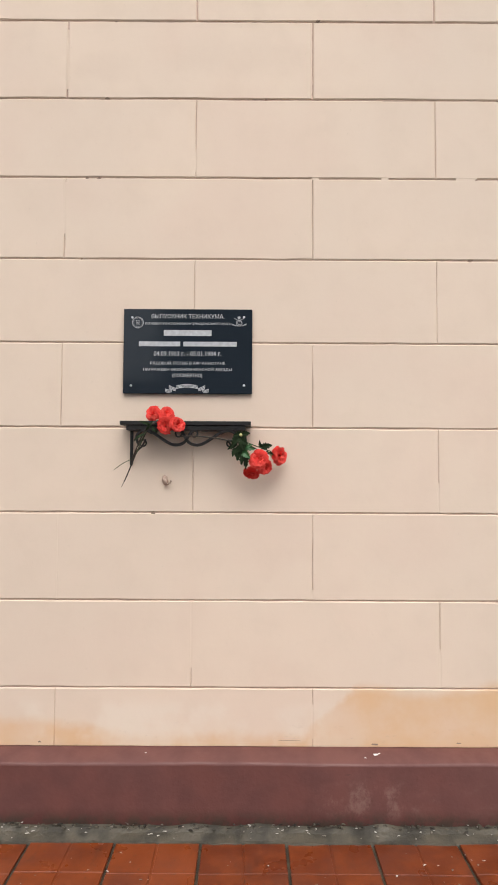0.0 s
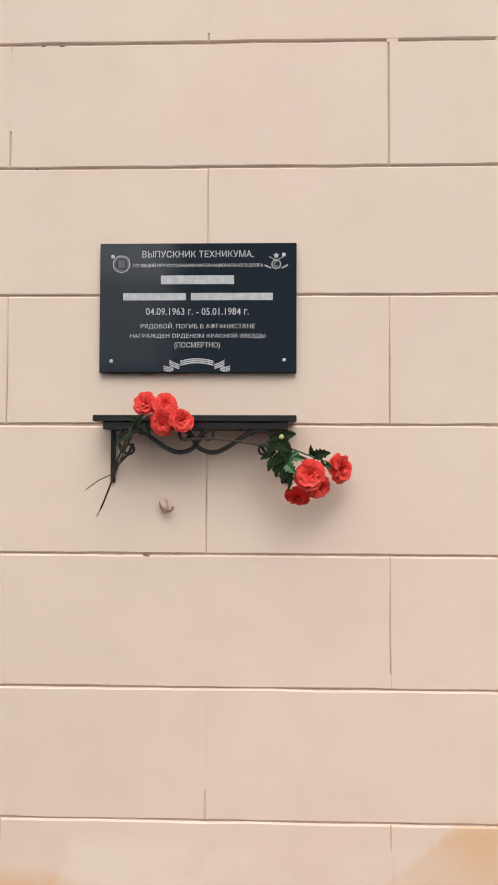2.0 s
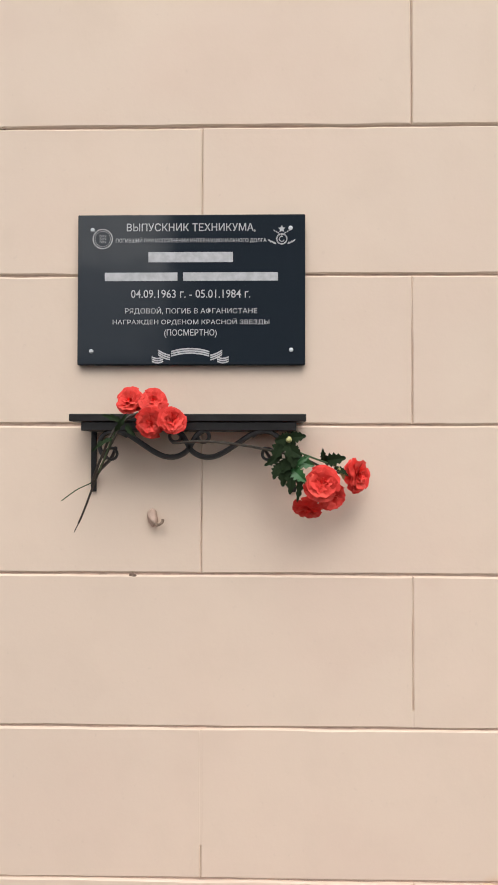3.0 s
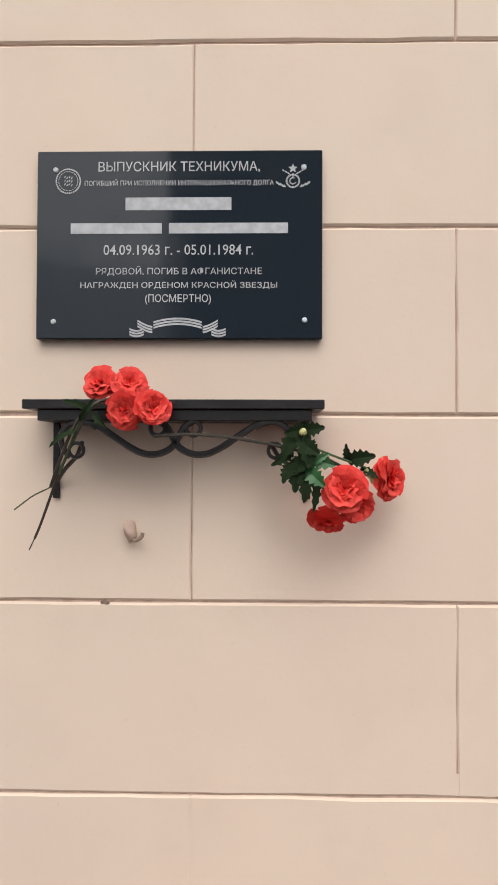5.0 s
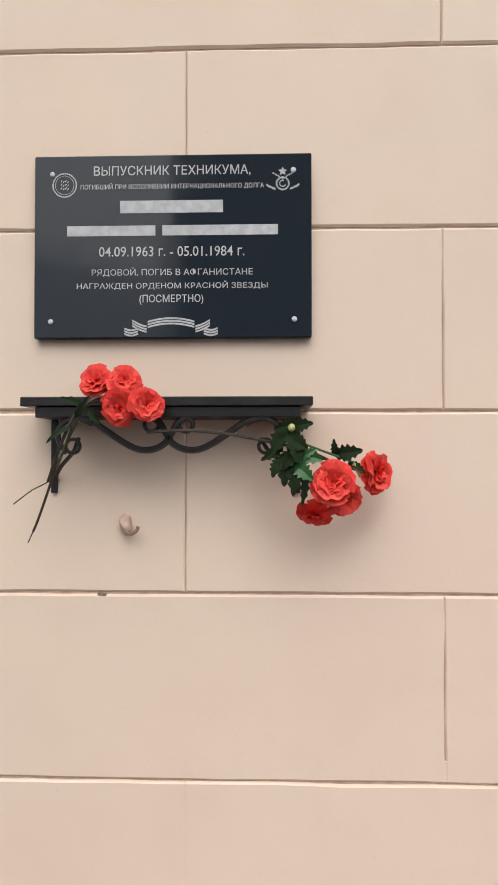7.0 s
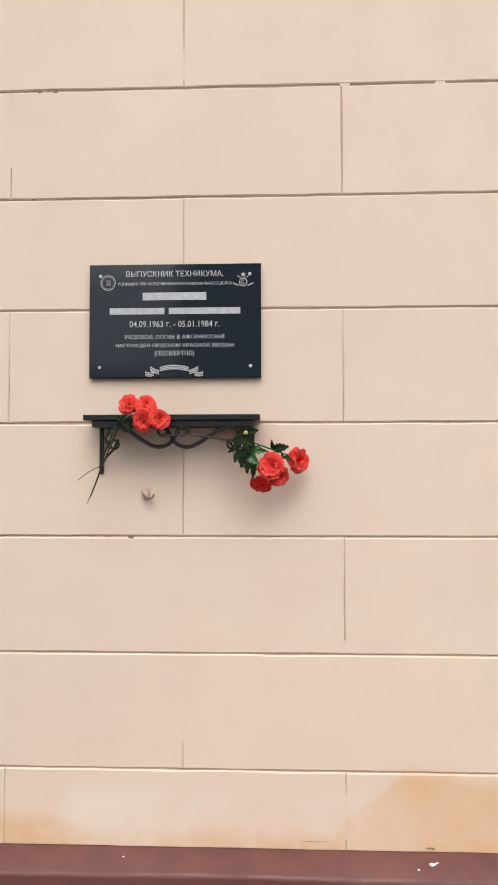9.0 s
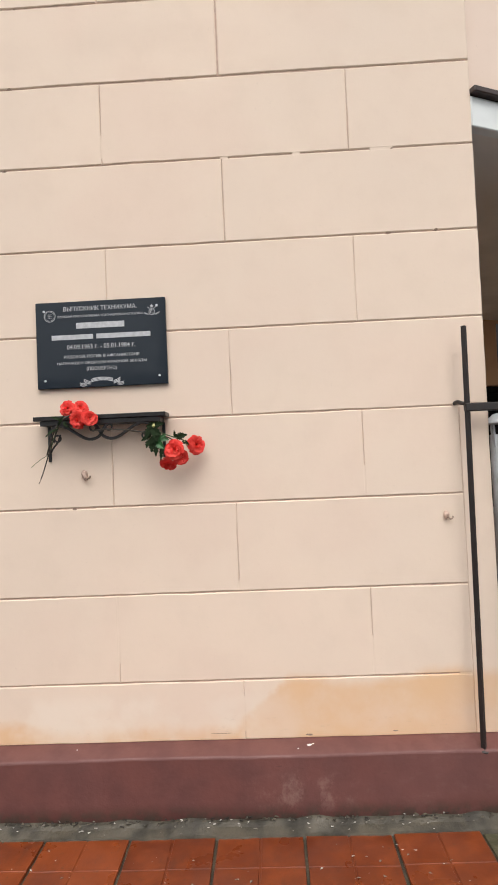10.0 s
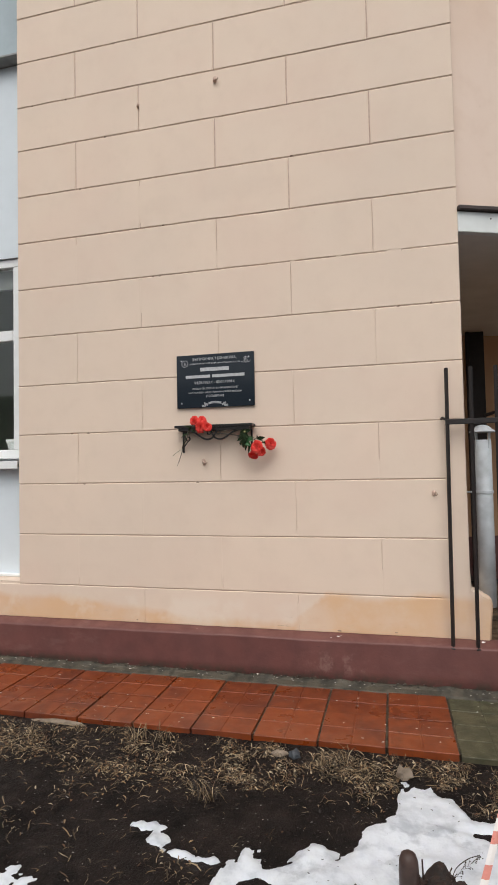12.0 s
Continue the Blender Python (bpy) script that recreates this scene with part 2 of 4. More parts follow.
DEAD_LEAF = scatter_material("dead_leaf", [(0.085, 0.038, 0.016), (0.16, 0.08, 0.032), (0.022, 0.013, 0.009), (0.30, 0.20, 0.10), (0.04, 0.022, 0.013), (0.015, 0.010, 0.008), (0.40, 0.33, 0.22)])
CHIP = scatter_material("plaster_chip", [(0.42, 0.39, 0.35), (0.6, 0.57, 0.52), (0.2, 0.18, 0.15)])
STONE = plain("grey_brown_stone", (0.25, 0.195, 0.145), 0.8, var=0.4, scale=30, bump=0.6)
CLOD = plain("root_clod", (0.010, 0.0065, 0.005), 0.9, var=0.6, scale=60, bump=0.8, tint=(0.034, 0.018, 0.012))
STAKE = plain("wet_brown_wood", (0.055, 0.028, 0.020), 0.5, var=0.4, scale=25, bump=0.6)
TAPE_WHITE = plain("white_film", (0.72, 0.70, 0.69), 0.35, var=0.1, scale=40)
TAPE_RED = plain("faded_red_film", (0.62, 0.24, 0.20), 0.35, var=0.15, scale=40)
TAPE_GREY = plain("bleached_stripe_film", (0.36, 0.30, 0.29), 0.35, var=0.15, scale=40)
OPPOSITE_LIGHT = plain("grey_blind", (0.2, 0.21, 0.21), 0.6, var=0.2, scale=12)
OPPOSITE = plain("grey_render", (0.13, 0.125, 0.12), 0.9, var=0.2, scale=0.5)
ROOM = plain("dim_room_paint", (0.42, 0.46, 0.38), 0.8, var=0.2, scale=1)


def glass(name):
    m = bpy.data.materials.new(name)
    m.use_nodes = True
    b = m.node_tree.nodes["Principled BSDF"]
    b.inputs["Base Color"].default_value = (0.9, 0.93, 0.92, 1)
    b.inputs["Roughness"].default_value = 0.02
    b.inputs["Transmission Weight"].default_value = 1.0
    b.inputs["IOR"].default_value = 1.45
    return m


GLASS = glass("window_glass")


# ---- builders ----
def link(name, bm, mats, parent=None, label="", smooth=False):
    me = bpy.data.meshes.new(name)
    bm.to_mesh(me)
    bm.free()
    for m in mats if isinstance(mats, (list, tuple)) else [mats]:
        me.materials.append(m)
    if smooth:
        for p in me.polygons:
            p.use_smooth = True
    ob = new(name, me)
    if parent is not None:
        ob.parent = parent
        if parent.type == "EMPTY":
            ob.matrix_parent_inverse = Matrix.Translation(parent.location).inverted()
    if label:
        tagged(ob, label)
    return ob


def part(name, bm, material, parent, label="", smooth=False):
    return link(name, bm, material, parent, label, smooth)


def thing(name, at, label, category, group="", kind=""):
    ob = new(name)
    ob.empty_display_size = 0.05
    ob.location = at
    return tagged(ob, label, category, group, kind)


def box(x0, x1, y0, y1, z0, z1, bevel=0.0, bm=None, seg=1):
    bm = bm or bmesh.new()
    v = [bm.verts.new((x, y, z)) for x in (x0, x1) for y in (y0, y1) for z in (z0, z1)]
    fs = [bm.faces.new([v[i] for i in f]) for f in ((0, 1, 3, 2), (4, 6, 7, 5), (0, 4, 5, 1), (2, 3, 7, 6), (0, 2, 6, 4), (1, 5, 7, 3))]
    if bevel:
        es = list({e for f in fs for e in f.edges})
        bmesh.ops.bevel(bm, geom=es, offset=bevel, segments=seg, affect="EDGES", profile=0.5)
    return bm


def prism(points, z0, z1, bm=None):
    """An upright prism over a plan outline."""
    bm = bm or bmesh.new()
    lo = [bm.verts.new((x, y, z0)) for x, y in points]
    hi = [bm.verts.new((x, y, z1)) for x, y in points]
    n = len(points)
    bm.faces.new(lo[::-1])
    bm.faces.new(hi)
    for i in range(n):
        bm.faces.new((lo[i], lo[(i + 1) % n], hi[(i + 1) % n], hi[i]))
    bmesh.ops.recalc_face_normals(bm, faces=bm.faces)
    return bm


def tube(path, r, bm=None, sides=8, flat=1.0, closed=False):
    """A bar swept along a path; r may be one radius or one for each point."""
    bm = bm or bmesh.new()
    pts = [Vector(p) for p in path]
    n = len(pts)
    rings = []
    for i, p in enumerate(pts):
        if closed:
            d = pts[(i + 1) % n] - pts[i - 1]
        else:
            d = pts[min(i + 1, n - 1)] - pts[max(i - 1, 0)]
        d.normalize()
        up = Vector((0, 1, 0)) if abs(d.y) < 0.9 else Vector((1, 0, 0))
        a = d.cross(up).normalized()
        b = a.cross(d).normalized()
        rr = r[i] if isinstance(r, (list, tuple)) else r
        rings.append([bm.verts.new(p + a * rr * math.cos(2 * math.pi * k / sides) + b * rr * flat * math.sin(2 * math.pi * k / sides)) for k in range(sides)])
    m = n if closed else n - 1
    for i in range(m):
        for k in range(sides):
            bm.faces.new((rings[i][k], rings[i][(k + 1) % sides], rings[(i + 1) % n][(k + 1) % sides], rings[(i + 1) % n][k]))
    if not closed:
        bm.faces.new(rings[0][::-1])
        bm.faces.new(rings[-1])
    bmesh.ops.recalc_face_normals(bm, faces=bm.faces)
    return bm


def lathe(profile, cx, cy, sides=24, bm=None):
    """A body of revolution about an upright axis, from (radius, height) pairs."""
    bm = bm or bmesh.new()
    rings = [[bm.verts.new((cx + r * math.cos(2 * math.pi * k / sides), cy + r * math.sin(2 * math.pi * k / sides), z)) for k in range(sides)] for r, z in profile]
    for a, b in zip(rings, rings[1:]):
        for k in range(sides):
            bm.faces.new((a[k], a[(k + 1) % sides], b[(k + 1) % sides], b[k]))
    bm.faces.new(rings[0][::-1])
    bm.faces.new(rings[-1])
    return bm


def spline(points, steps=8):
    """A smooth path through the points."""
    p = [Vector(q) for q in points]
    p = [p[0] * 2 - p[1], *p, p[-1] * 2 - p[-2]]
    out = []
    for i in range(1, len(p) - 2):
        for s in range(steps):
            t = s / steps
            out.append(0.5 * (2 * p[i] + (p[i + 1] - p[i - 1]) * t + (2 * p[i - 1] - 5 * p[i] + 4 * p[i + 1] - p[i + 2]) * t * t + (3 * p[i] - p[i - 1] - 3 * p[i + 1] + p[i + 2]) * t ** 3))
    out.append(p[-2])
    return out


def lump(centre, size, seed, rough=0.25, sub=2, bm=None):
    """An uneven round body."""
    bm = bm or bmesh.new()
    made = bmesh.ops.create_icosphere(bm, subdivisions=sub, radius=1)["verts"]
    for v in made:
        k = 1 + rough * noise.noise(v.co * 1.3 + Vector((seed * 7.1, seed * 3.3, 0)))
        v.co = Vector(centre) + Vector([a * b * k for a, b in zip(v.co, size)])
    return bm


# ---- structure ----
W = 2.72                    # face of the main wall
XL, XR = -1.79, 1.343       # its two ends
wall = tagged(link("wall_front", box(XL + 0.004, XR - 0.004, W + 0.0056, W + 0.45, 0.2, 6.3), GROOVE), "cream-peach stucco wall scored into large staggered blocks", "wall", kind="structure")
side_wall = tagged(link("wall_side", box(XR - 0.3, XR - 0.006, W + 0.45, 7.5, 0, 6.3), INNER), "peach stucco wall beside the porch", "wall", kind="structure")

# plinth: maroon base with a sloping ledge
bm = bmesh.new()
profile = [(W + 0.02, 0.298), (W - 0.004, 0.298), (2.644, 0.2715), (2.6395, 0.2690), (2.6372, 0.2660), (2.6360, 0.2610), (2.635, 0.215), (2.634, 0.10), (2.630, -0.06), (W + 0.02, -0.06)]
xs = np.unique(np.concatenate([np.linspace(-7, -2.4, 30), np.linspace(-2.4, 1.494, 200)]).round(4))
rings = []
for x in xs:
    tight = max(0.0, (x - 1.464) / 0.03)
    row = []
    for i, (y, z) in enumerate(profile):
        jy = 0.004 * noise.noise(Vector((x * 2.2, z * 5, 1))) + 0.002 * noise.noise(Vector((x * 9, z * 9, 4)))
        jz = (0.006 * noise.noise(Vector((x * 1.5, 3, y))) + 0.0035 * noise.noise(Vector((x * 8, 9, y * 3)))) if 2 <= i <= 6 else 0
        row.append(bm.verts.new((x, y + (jy if 1 < i < 9 else 0) + tight * tight * 0.02 * (2 < i < 9), z + jz - tight * tight * 0.012 * (2 <= i <= 6))))
    rings.append(row)
for a, b in zip(rings, rings[1:]):
    for k in range(len(profile) - 1):
        bm.faces.new((a[k], b[k], b[k + 1], a[k + 1]))
bm.faces.new([bm.verts.new(v.co) for v in rings[-1]])
bmesh.ops.recalc_face_normals(bm, faces=bm.faces)
# the ledge keeps a crisp arris
for a, b in zip(rings, rings[1:]):
    for k in (2, 5):
        bm.edges.get((a[k], b[k])).smooth = False
plinth = tagged(link("plinth", bm, MAROON, smooth=True), "maroon painted plinth with sloping ledge along the wall foot", "plinth", kind="structure")

# recessed white bay to the side with a window, on a peach base
base = tagged(link("wall_base", box(-7, XL - 0.002, W + 0.004, W + 0.4, 0.2, 0.555), PEACH), "peach stucco base below the white bay", "wall", kind="structure")
RY = 2.90
bm = box(-7, -3.42, RY, RY + 0.3, 0.555, 4.62)
box(-1.885, XL + 0.02, RY, RY + 0.3, 0.555, 4.62, bm=bm)
box(-3.42, -1.90, RY, RY + 0.3, 0.555, 1.40, bm=bm)
box(-3.42, -1.90, RY, RY + 0.3, 3.06, 4.62, bm=bm)
bay = tagged(link("wall_bay", bm, WHITE), "white painted wall of the recessed bay", "wall", kind="structure")
upper = tagged(link("wall_upper", box(-7, XL + 0.02, RY + 0.06, RY + 0.3, 4.66, 6.3), BLUE_GREY), "blue-grey panelled upper wall of the bay", "wall", kind="structure")
ledge = tagged(link("cornice", box(-7, XL, RY - 0.10, RY + 0.3, 4.625, 4.65, 0.006), CORNICE), "dark metal ledge above the white bay", "cornice", kind="structure")
sill_low = tagged(link("trim", box(-7, XL - 0.002, RY - 0.045, RY + 0.01, 0.556, 0.575, 0.003), PVC), "thin white trim above the peach base", "trim", kind="structure")

window = thing("window_1", (-2.66, RY + 0.05, 1.4), "white plastic window with two panes and metal sill", "window", kind="structure")
bm = box(-3.42, -1.90, RY + 0.02, RY + 0.09, 1.465, 1.535, 0.006)
box(-3.42, -1.90, RY + 0.02, RY + 0.09, 2.99, 3.06, 0.006, bm)
box(-3.42, -3.35, RY + 0.02, RY + 0.09, 1.535, 2.99, 0.006, bm)
box(-1.985, -1.90, RY + 0.02, RY + 0.09, 1.535, 2.99, 0.006, bm)
part("window_frame", bm, PVC, window)
part("mullion", box(-3.35, -1.985, RY + 0.022, RY + 0.088, 2.40, 2.485, 0.006), PVC, window)
part("lintel_blind", box(-3.35, -1.985, RY + 0.10, RY + 0.12, 2.84, 3.0, 0.003), OPPOSITE_LIGHT, window, "grey roller box at the window head")
for z0, z1 in ((1.535, 2.40), (2.485, 2.99)):
    part("pane", box(-3.35, -1.985, RY + 0.05, RY + 0.056, z0, z1), GLASS, window).visible_shadow = False
bm = box(-3.46, -1.87, RY - 0.09, RY + 0.03, 1.425, 1.445, 0.004)
box(-3.46, -1.87, RY - 0.095, RY - 0.085, 1.385, 1.445, 0.002, bm)
part("window_sill", bm, PVC, window)
bm = box(-4.2, -1.8, RY + 2.2, RY + 2.3, 0.9, 3.6)
box(-4.2, -4.1, RY + 0.31, RY + 2.2, 0.9, 3.6, bm=bm)
box(-1.9, -1.8, RY + 0.46, RY + 2.2, 0.9, 3.6, bm=bm)
box(-4.2, -1.8, RY + 0.31, RY + 2.3, 3.6, 3.7, bm=bm)
box(-4.2, -1.8, RY + 0.31, RY + 2.3, 0.8, 0.9, bm=bm)
tagged(link("room_walls", bm, ROOM), "dim room walls behind the window", "wall", kind="structure")
tagged(link("inner_sill", box(-3.40, -1.92, RY + 0.10, RY + 0.42, 1.45, 1.48, 0.004), PVC), "white inner window sill", "sill", kind="structure")
pot = thing("flower_pot", (-2.10, RY + 0.22, 1.48), "white plastic flower pot on the inner window sill", "pot")
part("pot", lathe([(0.055, 1.481), (0.075, 1.60), (0.083, 1.60), (0.083, 1.625), (0.072, 1.625), (0.068, 1.60)], -2.10, RY + 0.22, 20), PVC, pot, smooth=False)
part("potting_soil", lathe([(0.06, 1.585), (0.0695, 1.602)], -2.10, RY + 0.22, 20), SOIL, pot)

# ---- the wing with the porch: turned by about 23 degrees ----
WA = radians(23)
ca, sa = math.cos(WA), math.sin(WA)


def wing(u, v, z=None):
    """Plan place at u along the wing's front and v behind it."""
    p = (XR + 0.003 + u * ca - v * sa, W + 0.002 + u * sa + v * ca)
    return p if z is None else (*p, z)


def wing_box(u0, u1, v0, v1, z0, z1, bevel=0.0, bm=None):
    bm = bm or bmesh.new()
    one = box(u0, u1, v0, v1, z0, z1, bevel)
    for v in one.verts:
        v.co = Vector(wing(v.co.x, v.co.y, v.co.z))
    me = bpy.data.meshes.new("scratch")
    one.to_mesh(me)
    one.free()
    bm.from_mesh(me)
    bpy.data.meshes.remove(me)
    return bm


tagged(link("wall_wing", wing_box(0, 7, 0.03, 0.4, 2.955, 6.3), WING), "pinkish stucco wall of the wing above the porch", "wall", kind="structure")
fascia = tagged(link("fascia", wing_box(0, 7, 0.0, 0.05, 2.795, 2.925, 0.004), FASCIA), "white sheet-metal fascia along the porch roof", "fascia", kind="structure")
tagged(link("drip_edge", wing_box(-0.005, 7, -0.03, 0.06, 2.927, 2.953, 0.004), DRIP), "dark brown drip edge above the white fascia", "trim", kind="structure")
bm = prism([(XR - 0.003, W + 0.06), wing(0.03, 0.052), wing(7, 0.052), wing(7, 5), (XR - 0.003, 9.5)], 2.825, 2.94)
tagged(link("ceiling", bm, SOFFIT), "dull grey panelled porch ceiling", "ceiling", kind="structure")
BV = 2.85                    # back wall of the porch, behind the wing's front
U0, U1 = 2.50, 3.95          # doorway in it
bm = wing_box(0.92, U0, BV, BV + 0.3, 0.0, 2.824)
wing_box(U1, 7, BV, BV + 0.3, 0.0, 2.824, bm=bm)
wing_box(U0, U1, BV, BV + 0.3, 2.12, 2.824, bm=bm)
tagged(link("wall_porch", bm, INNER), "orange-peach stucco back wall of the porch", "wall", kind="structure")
bm = wing_box(0.95, U0 - 0.03, BV - 0.014, BV - 0.001, 0.0, 0.50, 0.003)
wing_box(U1 + 0.03, 7, BV - 0.014, BV - 0.001, 0.0, 0.50, 0.003, bm)
tagged(link("dado", bm, MAROON), "maroon painted dado on the porch wall", "dado", kind="structure")
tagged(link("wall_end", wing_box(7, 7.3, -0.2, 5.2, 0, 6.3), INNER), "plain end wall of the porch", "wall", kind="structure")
tagged(link("roof", box(-7, 9.5, 2.95, 9, 6.3, 6.45), DRIP), "flat dark roof slab of the building", "roof", kind="structure")

door = thing("door_1", wing(U0, BV + 0.1, 0.0), "black steel double door, closed, with a paper notice", "door", kind="structure")
part("door_frame", wing_box(U0 + 0.002, U0 + 0.06, BV + 0.06, BV + 0.16, 0.03, 2.118, 0.004, wing_box(U1 - 0.06, U1 - 0.002, BV + 0.06, BV + 0.16, 0.03, 2.118, 0.004, wing_box(U0 + 0.06, U1 - 0.06, BV + 0.06, BV + 0.16, 2.05, 2.118, 0.004))), DOOR_BLACK, door)
mid = (U0 + U1) / 2
for a, b in ((U0 + 0.062, mid - 0.003), (mid + 0.003, U1 - 0.062)):
    leaf = part("door_leaf", wing_box(a, b, BV + 0.09, BV + 0.14, 0.035, 2.048, 0.006), DOOR_BLACK, door)
    part("door_panel", wing_box(a + 0.1, b - 0.1, BV + 0.078, BV + 0.092, 0.2, 0.95, 0.006, wing_box(a + 0.1, b - 0.1, BV + 0.078, BV + 0.092, 1.1, 1.9, 0.006)), DOOR_BLACK, leaf)
part("handle", wing_box(U0 + 0.09, U0 + 0.11, BV + 0.03, BV + 0.09, 0.94, 1.03, 0.004), ZINC, door, "small pale metal door handle")
part("threshold", wing_box(U0, U1, BV - 0.08, BV + 0.06, 0.0, 0.035, 0.006), MORTAR, door, "pale worn threshold strip")
notice = thing("paper_notice", wing(3.05, BV + 0.075, 1.6), "small white paper notice stuck on the black door", "notice")
part("sheet", wing_box(2.98, 3.13, BV + 0.0725, BV + 0.0765, 1.56, 1.74), PAPER, notice)
part("print_block", wing_box(2.995, 3.05, BV + 0.0700, BV + 0.0735, 1.65, 1.72), DOOR_BLACK, notice)

board = thing("side_door", (1.85, 5.78, 0.0), "tall narrow dark brown boarded door in the porch corner", "door")
part("leaf", box(1.775, 1.925, 5.70, 5.74, 0.01, 2.795, 0.004), DARK_WOOD, board)
part("jamb", box(1.735, 1.772, 5.68, 5.745, 0.0, 2.797, 0.004), DARK_WOOD, board)
rail = thing("handrail", (1.95, 5.6, 0.0), "thin dark sloping metal handrail by the porch wall", "handrail")
part("rail", tube([(1.90, 5.66, 1.86), (2.36, 5.66, 2.0)], 0.018), FENCE_IRON, rail)
part("bracket", tube([(1.93, 5.66, 1.87), (1.93, 5.71, 1.87)], 0.012), FENCE_IRON, rail)

CX, CY = 1.772, 3.06
column = thing("porch_column", (CX, CY, 0.0), "grey painted round steel column under the porch roof", "column")
part("shaft", lathe([(0.0745, 0.004), (0.0745, 2.79)], CX, CY, 40), COLUMN, column, smooth=True)
# small lip; its dark colour stands in for shade under the ceiling
part("shaded_lip", lathe([(0.079, 2.79), (0.081, 2.80), (0.080, 2.824)], CX, CY, 40), DRIP, column)
part("weld_seam", lathe([(0.0748, 0.466), (0.0755, 0.470), (0.0755, 0.476), (0.0748, 0.480)], CX, CY, 40), COLUMN, column)
part("foot_block", lump((CX + 0.085, CY - 0.02, 0.03), (0.035, 0.03, 0.035), 8, 0.6), DOOR_BLACK, column, "black lump of rubber at the column foot")

# ---- fence ----
FY = 2.652
fence = thing("fence", (1.55, FY, 0.0), "dark painted steel bar fence panel beside the wall corner", "fence")
for i in range(5):
    x = 1.238 + 0.1395 * i
    z0 = 0.245 if i < 2 else 0.125
    lean = -0.012
    bm = tube([(x + lean, FY, z0), (x, FY, 1.940)], 0.0114, sides=4)
    part("bar", bm, FENCE_IRON, fence)
    if i < 2:
        part("weld_foot", lump((x + lean, FY - 0.002, 0.262), (0.020, 0.018, 0.010), i, 0.3), FENCE_IRON, fence)
part("top_rail", box(1.225, 1.892, FY - 0.014, FY + 0.014, 1.596, 1.628, 0.003), FENCE_IRON, fence)
part("bottom_rail", box(1.488, 1.892, FY - 0.013, FY + 0.013, 0.262, 0.292, 0.003), FENCE_IRON, fence)
part("wall_hook", tube(spline([(1.24, FY, 1.622), (1.222, FY + 0.02, 1.632), (1.212, FY + 0.045, 1.640), (1.208, W + 0.004, 1.636)]), 0.008), FENCE_IRON, fence)
post = part("post", box(1.892, 1.966, FY - 0.037, FY + 0.037, -0.03, 1.805, 0.005), FENCE_IRON, fence)
part("cap", box(1.886, 1.972, FY - 0.043, FY + 0.043, 1.805, 1.815, 0.003), FENCE_IRON, post)

# ---- vent pipe at the corner ----
PX, PY = 1.466, 2.895
pipe = thing("vent_pipe", (PX, PY, 0.3), "pale zinc vent pipe with a small hood, by the wall corner", "pipe")
part("shaft", lathe([(0.051, 0.46), (0.051, 1.505), (0.048, 1.5051), (0.048, 1.46)], PX, PY, 32), ZINC, pipe, smooth=True)
part("clamp", lathe([(0.052, 1.165), (0.056, 1.168), (0.056, 1.183), (0.052, 1.186)], PX, PY, 28), ZINC, pipe)
part("clamp_arm", tube([(PX - 0.05, PY, 1.176), (XR - 0.01, PY, 1.176)], 0.006), ZINC, pipe)
part("hood", lathe([(0.078, 1.552), (0.080, 1.556), (0.036, 1.594), (0.010, 1.601)], PX, PY, 28), ZINC, pipe)
for a in (0.5, 2.1, 3.7, 5.3):
    p = (PX + 0.048 * math.cos(a), PY + 0.048 * math.sin(a))
    part("strut", tube([(*p, 1.45), (p[0] + 0.008 * math.cos(a), p[1] + 0.008 * math.sin(a), 1.562)], 0.005, sides=6), ZINC, pipe)
bm = bmesh.new()
levels = ((0.292, 1.452, W - 0.0004), (0.40, 1.460, W - 0.0004), (0.500, 1.470, W - 0.0004), (0.535, 1.464, W - 0.0003), (0.556, 1.425, W - 0.0002), (0.575, 1.372, W + 0.001), (0.60, 1.352, W + 0.003), (0.74, 1.3445, W + 0.008))
for z, x1, y0 in levels:
    for x, y in ((XR - 0.0034, y0), (x1 - 0.012, y0), (x1, y0 + 0.02), (x1, y0 + 0.2), (XR - 0.0034, y0 + 0.2)):
        bm.verts.new((x + (0.004 * noise.noise(Vector((x, y, z)) * 20) if x > XR else 0), y, z))
bm.verts.ensure_lookup_table()
for r in range(len(levels) - 1):
    for k in range(5):
        bm.faces.new([bm.verts[i] for i in (r * 5 + k, r * 5 + (k + 1) % 5, r * 5 + 5 + (k + 1) % 5, r * 5 + 5 + k)])
bm.faces.new(bm.verts[-5:])
bm.faces.new([bm.verts[i] for i in range(4, -1, -1)])
bmesh.ops.recalc_face_normals(bm, faces=bm.faces)
tagged(link("plaster_haunch", bm, PEACH), "chipped peach plaster block round the vent pipe foot", "plaster block", kind="structure")

# ---- plaque ----
PL, PRT, PB, PT, PF = -0.52, 0.03, 1.774, 2.138, 2.702
plaque = thing("memorial_plaque", ((PL + PRT) / 2, W, (PB + PT) / 2), "black polished granite memorial plaque with white engraving on the wall", "plaque")
part("slab", box(PL, PRT, PF, W - 0.0005, PB, PT, 0.0018), GRANITE, plaque)


def on_plaque(u, v):
    """Place on the plaque's face; u, v run from its top edge's start in thousandths of its width."""
    return PL + u * (PRT - PL) / 1000, PT - v * (PRT - PL) / 1000


